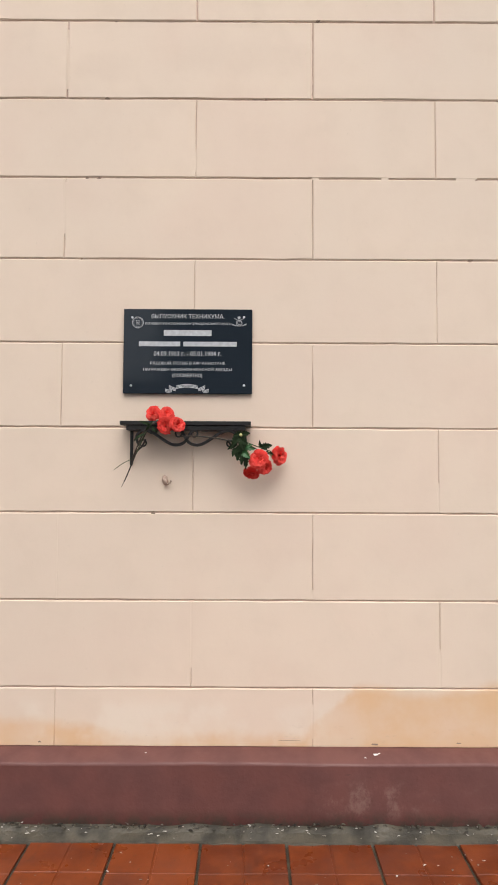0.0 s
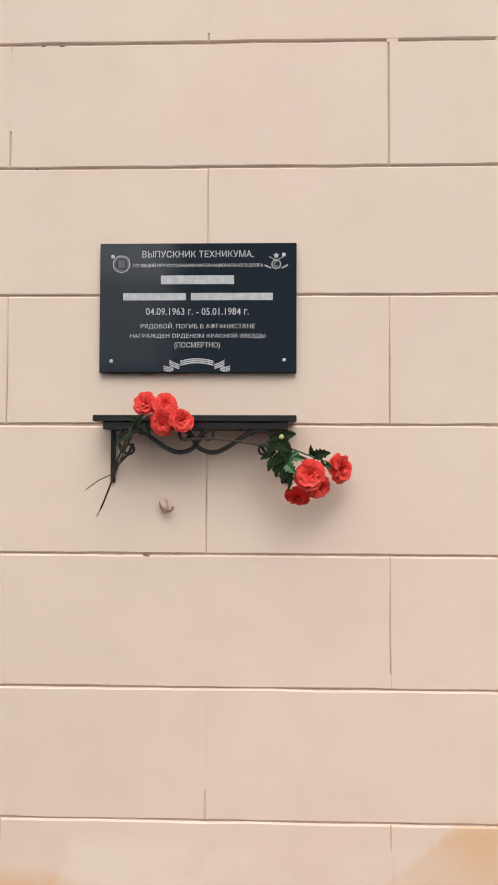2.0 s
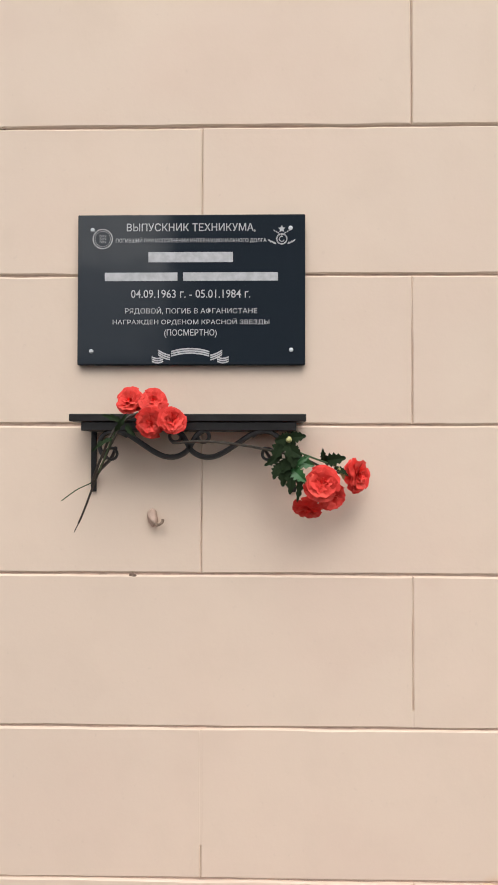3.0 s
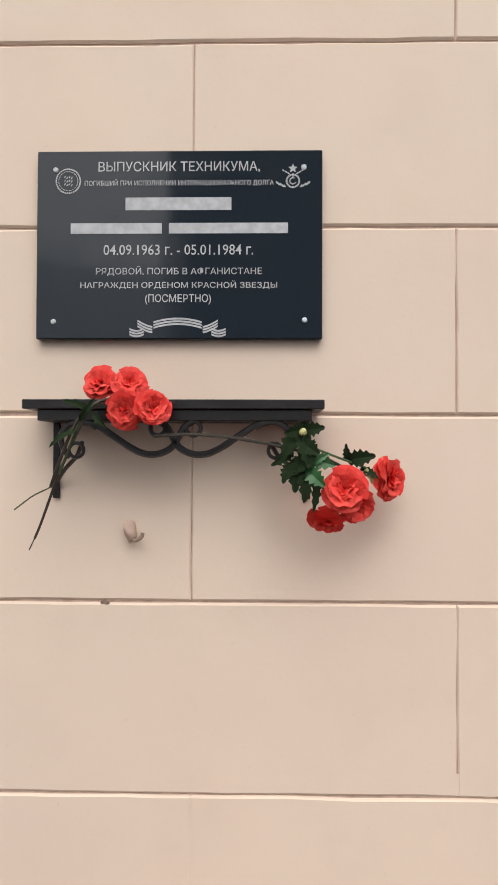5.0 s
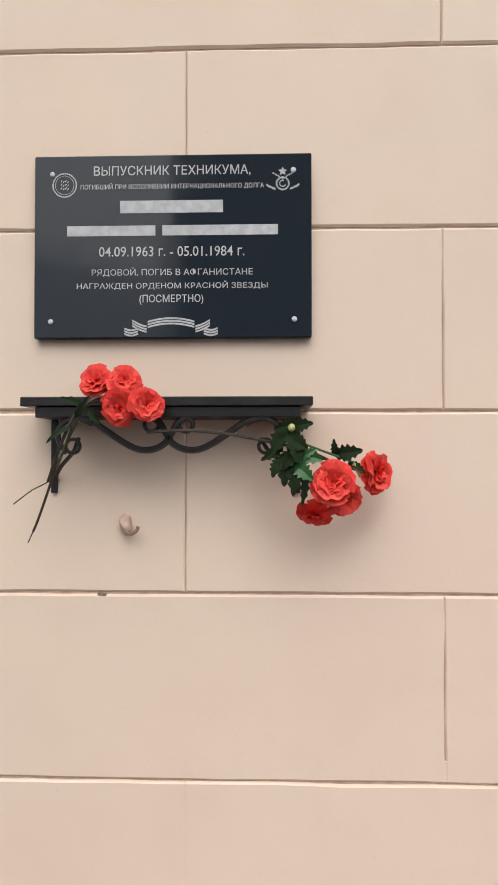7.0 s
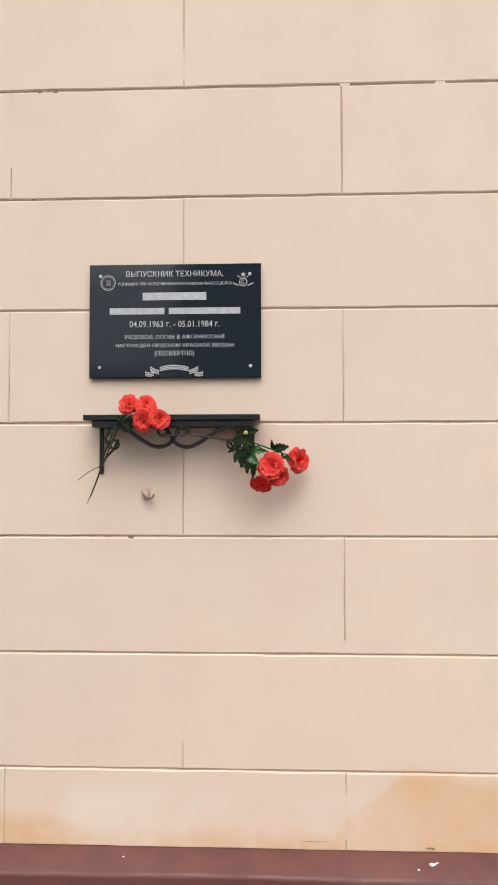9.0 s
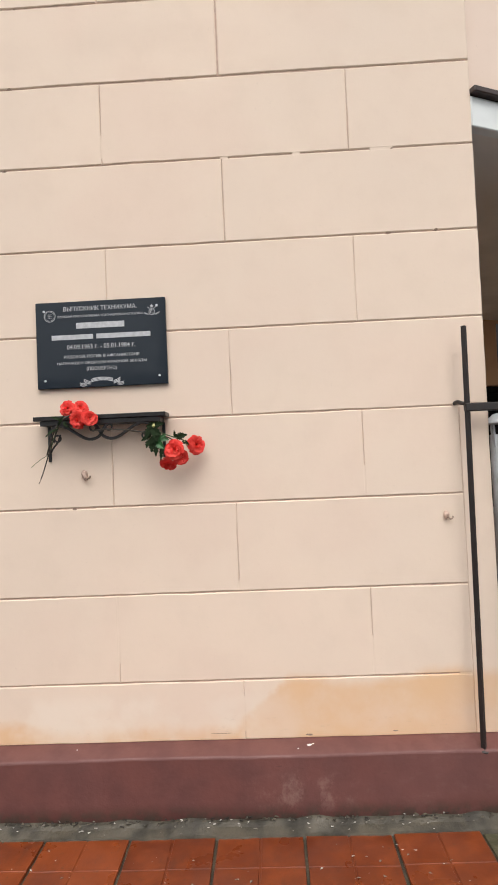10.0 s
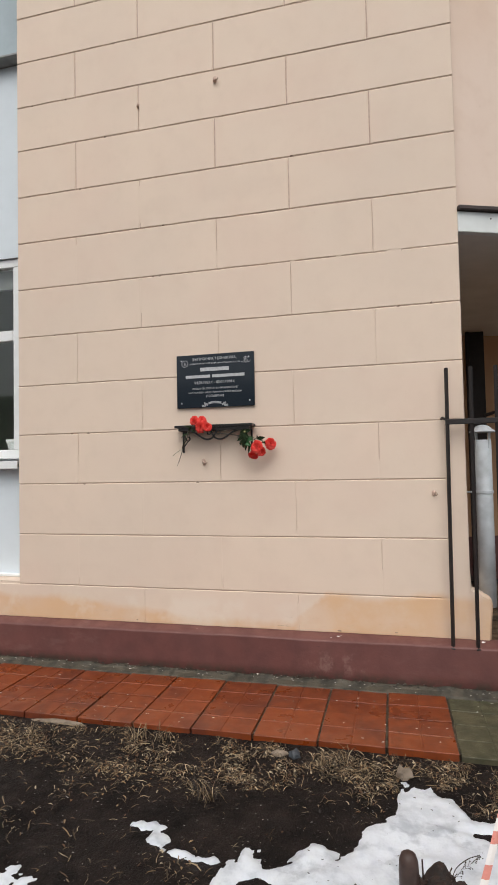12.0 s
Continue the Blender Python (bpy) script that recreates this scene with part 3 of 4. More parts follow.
def inscription(text, u0, u1, v0, v1, bold=0.0):
    cu = bpy.data.curves.new("lettering", "FONT")
    cu.body = text
    cu.resolution_u = 3
    cu.offset = bold
    ob = bpy.data.objects.new("lettering", cu)
    scene.collection.objects.link(ob)
    me = bpy.data.meshes.new_from_object(ob.evaluated_get(bpy.context.evaluated_depsgraph_get()))
    bpy.data.objects.remove(ob)
    bpy.data.curves.remove(cu)
    co = np.zeros(len(me.vertices) * 3)
    me.vertices.foreach_get("co", co)
    co = co.reshape(-1, 3)
    lo, hi = co.min(0), co.max(0)
    x0, z1 = on_plaque(u0, v0)
    x1, z0 = on_plaque(u1, v1)
    k = (co - lo) / np.maximum(hi - lo, 1e-6)
    out = np.stack([x0 + k[:, 0] * (x1 - x0), np.full(len(co), PF - 0.0006), z0 + k[:, 1] * (z1 - z0)], 1)
    me.vertices.foreach_set("co", out.ravel())
    me.materials.clear()
    me.materials.append(ETCH)
    ob = new("inscription", me)
    ob.parent = plaque
    ob.matrix_parent_inverse = Matrix.Translation(plaque.location).inverted()
    return tagged(ob, "white engraved lettering")


inscription("ВЫПУСКНИК ТЕХНИКУМА,", 216, 782, 39, 79, 0.004)
inscription("ПОГИБШИЙ ПРИ ИСПОЛНЕНИИ ИНТЕРНАЦИОНАЛЬНОГО ДОЛГА", 168, 830, 101, 127, 0.006)
inscription("04.09.1963 г. - 05.01.1984 г.", 236, 760, 332, 368, 0.004)
inscription("РЯДОВОЙ, ПОГИБ В АФГАНИСТАНЕ", 210, 790, 407, 441, 0.0)
inscription("НАГРАЖДЕН ОРДЕНОМ КРАСНОЙ ЗВЕЗДЫ", 156, 843, 458, 488, 0.004)
inscription("(ПОСМЕРТНО)", 383, 613, 506, 542, 0.004)


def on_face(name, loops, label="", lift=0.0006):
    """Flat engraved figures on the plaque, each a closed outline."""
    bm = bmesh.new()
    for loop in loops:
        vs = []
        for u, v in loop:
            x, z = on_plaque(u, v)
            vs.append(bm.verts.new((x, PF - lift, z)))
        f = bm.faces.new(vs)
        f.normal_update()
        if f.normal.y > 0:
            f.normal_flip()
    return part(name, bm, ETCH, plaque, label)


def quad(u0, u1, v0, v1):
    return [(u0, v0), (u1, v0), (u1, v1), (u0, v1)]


def ring(cu, cv, r0, r1, a0=0, a1=360, n=28, squash=1.0):
    out = []
    for i in range(n):
        p, q = (radians(a0 + (a1 - a0) * (i + k) / n) for k in (0, 0.8))
        out.append([(cu + r * math.cos(a), cv + r * squash * math.sin(a)) for r, a in ((r0, p), (r1, p), (r1, q), (r0, q))])
    return out


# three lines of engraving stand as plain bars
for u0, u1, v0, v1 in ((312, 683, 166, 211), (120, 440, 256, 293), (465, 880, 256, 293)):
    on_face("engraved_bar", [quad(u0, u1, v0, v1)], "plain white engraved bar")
sprigs = ring(110, 107, 40, 45, 0, 360, 36) + ring(110, 107, 33, 35, 0, 360, 20)
for k in range(12):
    cu, cv = 98 + 8 * (k % 4), 92 + 13 * (k // 4) + 3 * (k % 2)
    sprigs.append([(cu - 3, cv + 3), (cu + 1, cv - 4), (cu + 3.5, cv - 3), (cu, cv + 4)])
on_face("emblem", sprigs, "round engraved wreath emblem")
star = []
for k in range(10):
    r, a = (17 if k % 2 == 0 else 8), radians(-90 + 36 * k)
    star.append((897 + r * math.cos(a), 66 + r * math.sin(a)))
marks = [star, quad(895, 899, 84, 96)] + ring(897, 110, 19, 25, 0, 360, 24) + ring(897, 110, 9, 13, 20, 300, 12)
for sgn in (-1, 1):
    for k in range(5):
        cu, cv = 897 + sgn * (29 + 6.5 * k), 128 - 3 * k + 2 * (k % 2)
        marks.append([(cu - 5 * sgn, cv + 3), (cu + 1 * sgn, cv - 6), (cu + 5 * sgn, cv - 2), (cu, cv + 5)])
    for k in range(3):
        cu, cv = 897 + sgn * (14 + 9 * k), 82 - 5 * k
        marks.append([(cu - 4 * sgn, cv + 4), (cu + 3 * sgn, cv - 4), (cu + 5 * sgn, cv), (cu, cv + 5)])
on_face("emblem", marks, "engraved star and wreath emblem")
loops = []


def ribbon_fold(d0, d1, line, n=12):
    """Three stripes of one fold, given as a line over the distance from the ribbon's middle, on both sides."""
    for sgn in (-1, 1):
        for band in range(3):
            for k in range(n):
                p, q = d0 + (d1 - d0) * k / n, d0 + (d1 - d0) * (k + 1) / n
                v = [line(p) + 9.5 * band, line(q) + 9.5 * band]
                loops.append([(497 + sgn * p, v[0]), (497 + sgn * q, v[1]), (497 + sgn * q, v[1] + 6.5), (497 + sgn * p, v[0] + 6.5)])


ribbon_fold(0, 84, lambda d: 588 + 13 * (d / 84) ** 2)
ribbon_fold(88, 140, lambda d: 617 - 22 * ((d - 88) / 52) ** 1.5)
ribbon_fold(118, 168, lambda d: 624 + 7 * math.sin((d - 118) / 16), 8)
on_face("ribbon", loops, "engraved wavy ribbon")
for u, v in ((66, 68), (935, 62), (62, 602), (938, 597)):
    x, z = on_plaque(u, v)
    bm = lathe([(0.0052, 0), (0.0052, 0.0015), (0.0035, 0.003)], 0, 0, 14)
    for w in bm.verts:
        w.co = Vector((x + w.co.x, PF - w.co.z, z + w.co.y))
    part("screw", bm, ZINC, plaque, "zinc screw head")

# ---- shelf ----
SX0, SX1, SF = -0.514, 0.026, 2.626
shelf = thing("flower_shelf", (-0.243, W, 1.6), "black wrought-iron wall shelf with scrolled brackets below the plaque", "shelf")
part("board", box(SX0, SX1, SF, W - 0.001, 1.634, 1.651, 0.0015), BLACK_IRON, shelf)
part("apron", box(SX0 + 0.026, SX1 - 0.022, SF + 0.006, W - 0.001, 1.613, 1.6335, 0.0015), BLACK_IRON, shelf)


def sp(px, pz, y):
    """Place on the shelf's front: px from its start, pz below its top, in millimetres."""
    return (SX0 + px * 0.001 * 1.018, y, 1.651 - pz * 0.001)


GY = SF + 0.012
for s in (0, 1):
    def m(px, pz, y=GY):
        return sp(539 - px if s else px, pz, y)
    part("bracket_leg", box(*sorted((m(26, 0)[0], m(38, 0)[0])), W - 0.009, W - 0.001, 1.468, 1.613, 0.001), BLACK_IRON, shelf)
    # quarter scroll from the leg's foot up to the board
    part("scroll", tube(spline([m(36, 150, W - 0.012), m(55, 128, W - 0.03), m(84, 104, W - 0.055), m(97, 86, W - 0.07), m(102, 76, W - 0.075)]), 0.0042, sides=6), BLACK_IRON, shelf)
    part("ring", tube([m(93 + 13 * math.cos(a), 91 + 13 * math.sin(a), GY + 0.002) for a in np.linspace(0, 2 * math.pi, 20, endpoint=False)], 0.0034, sides=6, closed=True), BLACK_IRON, shelf)
    part("arch", tube(spline([m(82, 104), m(70, 86), m(66, 66), m(76, 48), m(94, 40), m(112, 41), m(130, 50)]), 0.0056, sides=6), BLACK_IRON, shelf)
    part("wave", tube(spline([m(108, 40), m(130, 46), m(160, 66), m(190, 86), m(215, 97), m(240, 97), m(262, 86), m(275, 66), m(286, 48), m(300, 38)]), 0.0062, sides=6), BLACK_IRON, shelf)
    part("curl", tube([m(301 + 13 * math.cos(a), 51 + 13 * math.sin(a), GY - 0.001) for a in np.linspace(-2.6, 3.2, 20)], 0.0040, sides=6), BLACK_IRON, shelf)


# ---- artificial flowers ----
def bloom(centre, facing, r, seed, flat=0.75):
    """A ruffled carnation head: rings of crimped petals about the facing direction."""
    rnd = random.Random(seed)
    bm = bmesh.new()
    f = Vector(facing).normalized()
    a = f.cross(Vector((0.3, 0.2, 1))).normalized()
    b = f.cross(a)
    for count, tilt, length in ((9, -4, 0.98), (8, 16, 1.0), (8, 34, 0.95), (7, 52, 0.84), (5, 68, 0.68), (3, 82, 0.5)):
        for i in range(count):
            az = 2 * math.pi * (i + rnd.random() * 0.6) / count
            el = radians(tilt + rnd.uniform(-9, 9))
            out = (a * math.cos(az) + b * math.sin(az))
            ax = out * math.cos(el) + f * math.sin(el) * flat
            side = (b * math.cos(az) - a * math.sin(az))
            nor = ax.cross(side).normalized()
            ln = r * length * rnd.uniform(0.85, 1.08)
            wide = ln * rnd.uniform(0.50, 0.64)
            grid = []
            for s in (0.06, 0.45, 0.8, 1.0):
                row = []
                for k in range(7):
                    t = k / 3 - 1
                    crimp = (0.075 if s == 1.0 else 0.05 * s) * ln * math.sin(k * 1.9 + seed + i) * s
                    reach = s - 0.16 * t * t * s + (0.03 * rnd.uniform(-1, 1) if s == 1.0 else 0)
                    row.append(bm.verts.new(Vector(centre) + ax * ln * reach + side * wide * t * (0.25 + 0.75 * s ** 0.8) + nor * (crimp - 0.12 * ln * s * s)))
                grid.append(row)
            for p, q in zip(grid, grid[1:]):
                for k in range(6):
                    bm.faces.new((p[k], p[k + 1], q[k + 1], q[k]))
    return bm


def leaf(base, tip, wide, seed, lobes=5):
    """A toothed leaf, cupped along its midrib."""
    rnd = random.Random(seed)
    bm = bmesh.new()
    p, q = Vector(base), Vector(tip)
    d = q - p
    side = d.cross(Vector((rnd.uniform(-0.5, 0.5), -1, rnd.uniform(-0.4, 0.4)))).normalized()
    nor = side.cross(d).normalized()
    n = lobes * 2
    mid, left, right = [], [], []
    for i in range(n + 1):
        t = i / n
        w = wide * math.sin(math.pi * min(1, 0.12 + t * 0.9)) ** 0.7 * (1.0 if i % 2 else 0.62) * (1 - 0.25 * t)
        if i == n:
            w = wide * 0.04
        c = p + d * t + nor * 0.12 * d.length * math.sin(math.pi * t)
        mid.append(bm.verts.new(c))
        left.append(bm.verts.new(c + side * w + nor * 0.3 * w + d * 0.05))
        right.append(bm.verts.new(c - side * w + nor * 0.3 * w + d * 0.05))
    for i in range(n):
        bm.faces.new((mid[i], mid[i + 1], left[i + 1], left[i]))
        bm.faces.new((mid[i + 1], mid[i], right[i], right[i + 1]))
    return bm


lying = thing("flower_bunch", (-0.33, 2.65, 1.652), "bunch of four red fabric carnations lying on the iron shelf", "flowers", "artificial flowers")
for k, (x, z, r, y, face) in enumerate(((-0.379, 1.682, 0.033, 2.648, (-0.3, -1, 0.3)), (-0.325, 1.681, 0.034, 2.644, (0.25, -1, 0.3)), (-0.322, 1.630, 0.036, 2.606, (-0.1, -1, -0.25)), (-0.273, 1.634, 0.034, 2.598, (0.45, -1, 0.1)))):
    part("bloom", bloom((x, y, z), face, r, 11 + k), PETAL, lying, smooth=True)
part("stem", tube(spline([(-0.33, 2.64, 1.655), (-0.375, 2.598, 1.640), (-0.41, 2.600, 1.58), (-0.448, 2.62, 1.505), (-0.487, 2.645, 1.42), (-0.509, 2.655, 1.378)]), [0.0026] * 30 + [0.0024] * 6 + [0.0011] * 5, sides=6), STEM, lying)
part("stem", tube(spline([(-0.36, 2.64, 1.655), (-0.392, 2.598, 1.625), (-0.43, 2.605, 1.54), (-0.455, 2.63, 1.50), (-0.505, 2.66, 1.476), (-0.546, 2.675, 1.449)]), 0.0013, sides=6), STEM_GREEN, lying)
part("stem", tube(spline([(-0.35, 2.62, 1.652), (-0.398, 2.595, 1.618), (-0.432, 2.600, 1.55), (-0.458, 2.62, 1.495)]), 0.0030, sides=6), STEM, lying)
for k, (p, q, w) in enumerate((((-0.385, 2.596, 1.632), (-0.425, 2.585, 1.645), 0.009), ((-0.375, 2.594, 1.625), (-0.352, 2.583, 1.600), 0.010), ((-0.40, 2.594, 1.61), (-0.372, 2.585, 1.648), 0.008), ((-0.405, 2.594, 1.595), (-0.445, 2.58, 1.565), 0.008))):
    part("leaf", leaf(p, q, w, 40 + k, 3), LEAF, lying)

hanging = thing("flower_bunch", (-0.01, 2.63, 1.60), "drooping red fabric carnations with green leaves tucked in the bracket", "flowers", "artificial flowers")
for k, (x, z, r, y, face) in enumerate(((0.059, 1.494, 0.041, 2.610, (-0.15, -1, 0.2)), (0.084, 1.463, 0.033, 2.622, (0.3, -1, -0.5)), (0.142, 1.512, 0.041, 2.650, (1, -0.8, 0.05)), (0.030, 1.438, 0.035, 2.632, (-0.15, -0.6, -0.9)))):
    part("bloom", bloom((x, y, z), face, r, 31 + k), PETAL, hanging, smooth=True)
part("stem", tube(spline([(-0.275, 2.612, 1.585), (-0.20, 2.606, 1.588), (-0.12, 2.608, 1.580), (-0.045, 2.622, 1.566), (0.02, 2.63, 1.55), (0.075, 2.64, 1.525), (0.125, 2.65, 1.513)]), 0.0028, sides=6), STEM, hanging)
part("stem", tube(spline([(-0.03, 2.625, 1.59), (0.0, 2.615, 1.54), (0.02, 2.618, 1.50), (0.035, 2.625, 1.46)]), 0.0026, sides=6), STEM_GREEN, hanging)
part("stem", tube(spline([(-0.02, 2.62, 1.575), (0.04, 2.62, 1.552), (0.10, 2.63, 1.53), (0.118, 2.638, 1.518)]), 0.0022, sides=6), STEM_GREEN, hanging)
dark_leaves = (((-0.02, 2.615, 1.60), (-0.05, 2.600, 1.545), 0.020), ((-0.015, 2.610, 1.595), (0.022, 2.595, 1.60), 0.017), ((-0.02, 2.608, 1.59), (-0.005, 2.590, 1.53), 0.024),
               ((-0.03, 2.612, 1.56), (-0.068, 2.60, 1.535), 0.013), ((-0.022, 2.612, 1.55), (-0.028, 2.60, 1.49), 0.021), ((-0.005, 2.612, 1.54), (-0.012, 2.60, 1.473), 0.018),
               ((0.065, 2.63, 1.545), (0.112, 2.615, 1.552), 0.019), ((0.07, 2.63, 1.54), (0.062, 2.615, 1.572), 0.010), ((0.09, 2.635, 1.53), (0.118, 2.62, 1.512), 0.010), ((0.01, 2.62, 1.52), (0.004, 2.61, 1.455), 0.011), ((-0.012, 2.606, 1.60), (-0.045, 2.592, 1.59), 0.018), ((-0.018, 2.604, 1.575), (0.012, 2.588, 1.555), 0.020),
               ((-0.03, 2.606, 1.54), (-0.048, 2.598, 1.505), 0.016), ((0.0, 2.606, 1.56), (-0.03, 2.594, 1.52), 0.020))
for k, (p, q, w) in enumerate(dark_leaves):
    part("leaf", leaf(p, q, w, 60 + k), LEAF, hanging)
for k, (p, q, w) in enumerate((((-0.01, 2.612, 1.55), (0.04, 2.600, 1.535), 0.019), ((-0.01, 2.606, 1.53), (0.022, 2.596, 1.50), 0.019), ((-0.005, 2.604, 1.535), (0.03, 2.598, 1.555), 0.010))):
    part("leaf", leaf(p, q, w, 80 + k), LEAF_LIGHT, hanging, "brighter green leaf")
part("bud", lump((-0.015, 2.590, 1.592), (0.007, 0.006, 0.007), 3), CALYX, hanging, "small yellow-green bud")
part("calyx", tube([(0.098, 2.628, 1.528), (0.112, 2.632, 1.513), (0.116, 2.634, 1.507)], [0.004, 0.007, 0.008]), CALYX, hanging, "yellow-green calyx")

# ---- stubs in the wall ----
for k, (x, z, s) in enumerate(((-0.332, 1.402, 1.0), (1.153, 1.176, 0.8), (-0.203, 4.048, 1.0), (-0.786, 3.967, 0.7))):
    stub = thing("wall_hook", (x, W, z), "small paint-covered hook stub sticking out of the wall", "hook", "hook stubs")
    part("plug", lump((x - 0.004, W - 0.006, z + 0.004), (0.013 * s, 0.018 * s, 0.020 * s), k, 0.5, 3), GROOVE, stub, smooth=True)
    part("hook", tube(spline([(x, W - 0.012, z - 0.004), (x + 0.008 * s, W - 0.026, z - 0.012 * s), (x + 0.020 * s, W - 0.024, z - 0.006 * s), (x + 0.022 * s, W - 0.022, z + 0.002)]), 0.0035 * s, sides=6), CHIPPED, stub)

# ---- ground ----
TX1, TP, TQ, TY1 = 1.172, 0.3335, 0.338, 2.574       # tile rows: right end, pitch along and across, back edge


def smooth_noise(x, y, s, k=0):
    return noise.noise(Vector((x * s, y * s, 3.7 * k)))


def soil_height(x, y):
    near = max(0.0, 1 - max(0, abs(x) - 4) / 4)
    h = -0.055 + near * (0.020 * smooth_noise(x, y, 1.7, 1) + 0.013 * smooth_noise(x, y, 6, 2) + 0.006 * smooth_noise(x, y, 19, 3))
    # the earth lies banked against the tile edge
    k = min(1.0, max(0.0, (y - 1.60) / 0.22))
    h += (-0.028 + 0.4 * (h + 0.055) - h) * k * k * (3 - 2 * k)
    if y > 1.93:
        h = -0.07
    return h


gx = np.unique(np.concatenate([np.linspace(-300, -8, 12), np.linspace(-8, -2.2, 40), np.linspace(-2.2, 2.6, 193), np.linspace(2.6, 8, 30), np.linspace(8, 300, 12)]).round(3))
gy = np.unique(np.concatenate([np.linspace(-300, -6, 12), np.linspace(-6, -0.4, 36), np.linspace(-0.4, 1.92, 106), np.linspace(1.935, 9, 10), np.linspace(9, 300, 8)]).round(3))
verts = [(x, y, soil_height(x, y)) for y in gy for x in gx]
nx = len(gx)
faces = [(j * nx + i, j * nx + i + 1, (j + 1) * nx + i + 1, (j + 1) * nx + i) for j in range(len(gy) - 1) for i in range(nx - 1)]
me = bpy.data.meshes.new("ground")
me.from_pydata(verts, [], faces)
me.materials.append(SOIL)
for p in me.polygons:
    p.use_smooth = True
tagged(new("ground", me), "dark wet bare soil in front of the building", "ground", kind="structure")

# snow: a sheet that dips under the soil along an uneven edge
EDGE = [(-0.2, 0.45), (0.22, 0.80), (0.27, 1.06), (0.34, 1.12), (0.45, 1.08), (0.58, 1.21), (0.68, 1.18), (0.75, 1.30), (0.84, 1.42), (0.885, 1.50), (0.89, 1.64), (1.10, 1.665), (1.17, 1.50), (1.28, 1.48), (1.5, 1.60), (2.4, 1.50), (3.3, 1.3)]
PATCHES = [(-0.06, 1.19, 0.085, 0.035), (-0.01, 1.12, 0.05, 0.05), (0.08, 1.07, 0.10, 0.022), (0.20, 1.06, 0.08, 0.02), (-0.46, 0.83, 0.11, 0.05)]
HOLES = [(0.985, 0.98, 0.13, 0.10), (1.22, 1.40, 0.05, 0.02), (0.41, 0.94, 0.075, 0.06)]


def snow_height(x, y):
    for (a, b), (c, d) in zip(EDGE, EDGE[1:]):
        if a <= x <= c:
            e = b + (d - b) * (x - a) / (c - a)
            break
    else:
        e = EDGE[0][1] if x < EDGE[0][0] else EDGE[-1][1]
    q = (e + 0.022 - y + 0.06 * smooth_noise(x, y, 8, 5) + 0.055 * smooth_noise(x, y, 21, 6) + 0.022 * smooth_noise(x, y, 60, 12)) / 0.05
    for cx, cy, rx, ry in PATCHES:
        q = max(q, (1 - math.hypot((x - cx) / rx, (y - cy) / ry) + 0.9 * smooth_noise(x, y, 24, 7) + 0.4 * smooth_noise(x, y, 60, 16)) * 1.2)
    for cx, cy, rx, ry in HOLES:
        q = min(q, (math.hypot((x - cx) / rx, (y - cy) / ry) - 1 + 0.5 * smooth_noise(x, y, 22, 8)) * 1.5)
    far = 1.0 - ((x - 1.05) / 1.75) ** 2 - ((y - 0.35) / 1.55) ** 2 if y < 0.35 or abs(x - 1.05) > 1.0 else 1.0
    q = min(q, (far + 0.5 * smooth_noise(x, y, 2.2, 14) + 0.25 * smooth_noise(x, y, 7, 15)) * 4)
    lift = 0.018 * math.tanh(q) + 0.006 * smooth_noise(x, y, 7, 9) * min(1, max(0, q)) + 0.004 * smooth_noise(x, y, 30, 10) + 0.009 * smooth_noise(x, y, 13, 13)
    return soil_height(x, y) + max(-0.03, lift - 0.004)


sx, sy = np.arange(-1.1, 3.2, 0.014), np.arange(-1.5, 1.74, 0.014)
verts = [(float(x), float(y), snow_height(x, y)) for y in sy for x in sx]
nx = len(sx)
keep = [v[2] > soil_height(v[0], v[1]) - 0.025 for v in verts]
faces = []
for j in range(len(sy) - 1):
    for i in range(nx - 1):
        q = (j * nx + i, j * nx + i + 1, (j + 1) * nx + i + 1, (j + 1) * nx + i)
        if any(keep[k] for k in q):
            faces.append(q)
used = sorted({k for q in faces for k in q})
place = {k: i for i, k in enumerate(used)}
me = bpy.data.meshes.new("snow")
me.from_pydata([verts[k] for k in used], [], [tuple(place[k] for k in q) for q in faces])
me.materials.append(SNOW)
for p in me.polygons:
    p.use_smooth = True
tagged(new("snow", me), "thin melting patch of dirty wet snow on the soil", "snow", kind="stuff")

# bed of the paving and the mortar strip along the plinth
tagged(link("paving_bed", prism([(-7, 1.93), (1.16, 1.93), (1.50, 1.93), (7.5, 1.93), (7.5, 8.5), (1.49, 8.5), (1.49, 2.64), (-7, 2.64)], -0.065, -0.009), MORTAR), "dirty mortar bed under the paving", "pavement", kind="structure")
bm = bmesh.new()
n = 420
top = []
for i in range(n):
    x = -6.5 + i * (1.50 + 6.5) / (n - 1)
    e = 0.012 * noise.noise(Vector((x * 6, 0, 0))) + 0.008 * noise.noise(Vector((x * 23, 0, 0)))
    zz = 0.010 * noise.noise(Vector((x * 8, 5, 0)))
    top.append([bm.verts.new(p) for p in ((x, 2.566 + e, -0.012), (x, 2.574 + e, 0.007 + zz * 0.4), (x, 2.606, 0.020 + zz), (x, 2.622, 0.030 + zz * 1.3), (x, 2.648, 0.040 + zz * 1.6))])
for a, b in zip(top, top[1:]):
    for k in range(4):
        bm.faces.new((a[k], b[k], b[k + 1], a[k + 1]))
tagged(link("mortar_strip", bm, MORTAR), "rough grey mortar strip between plinth and tiles", "mortar", kind="structure")

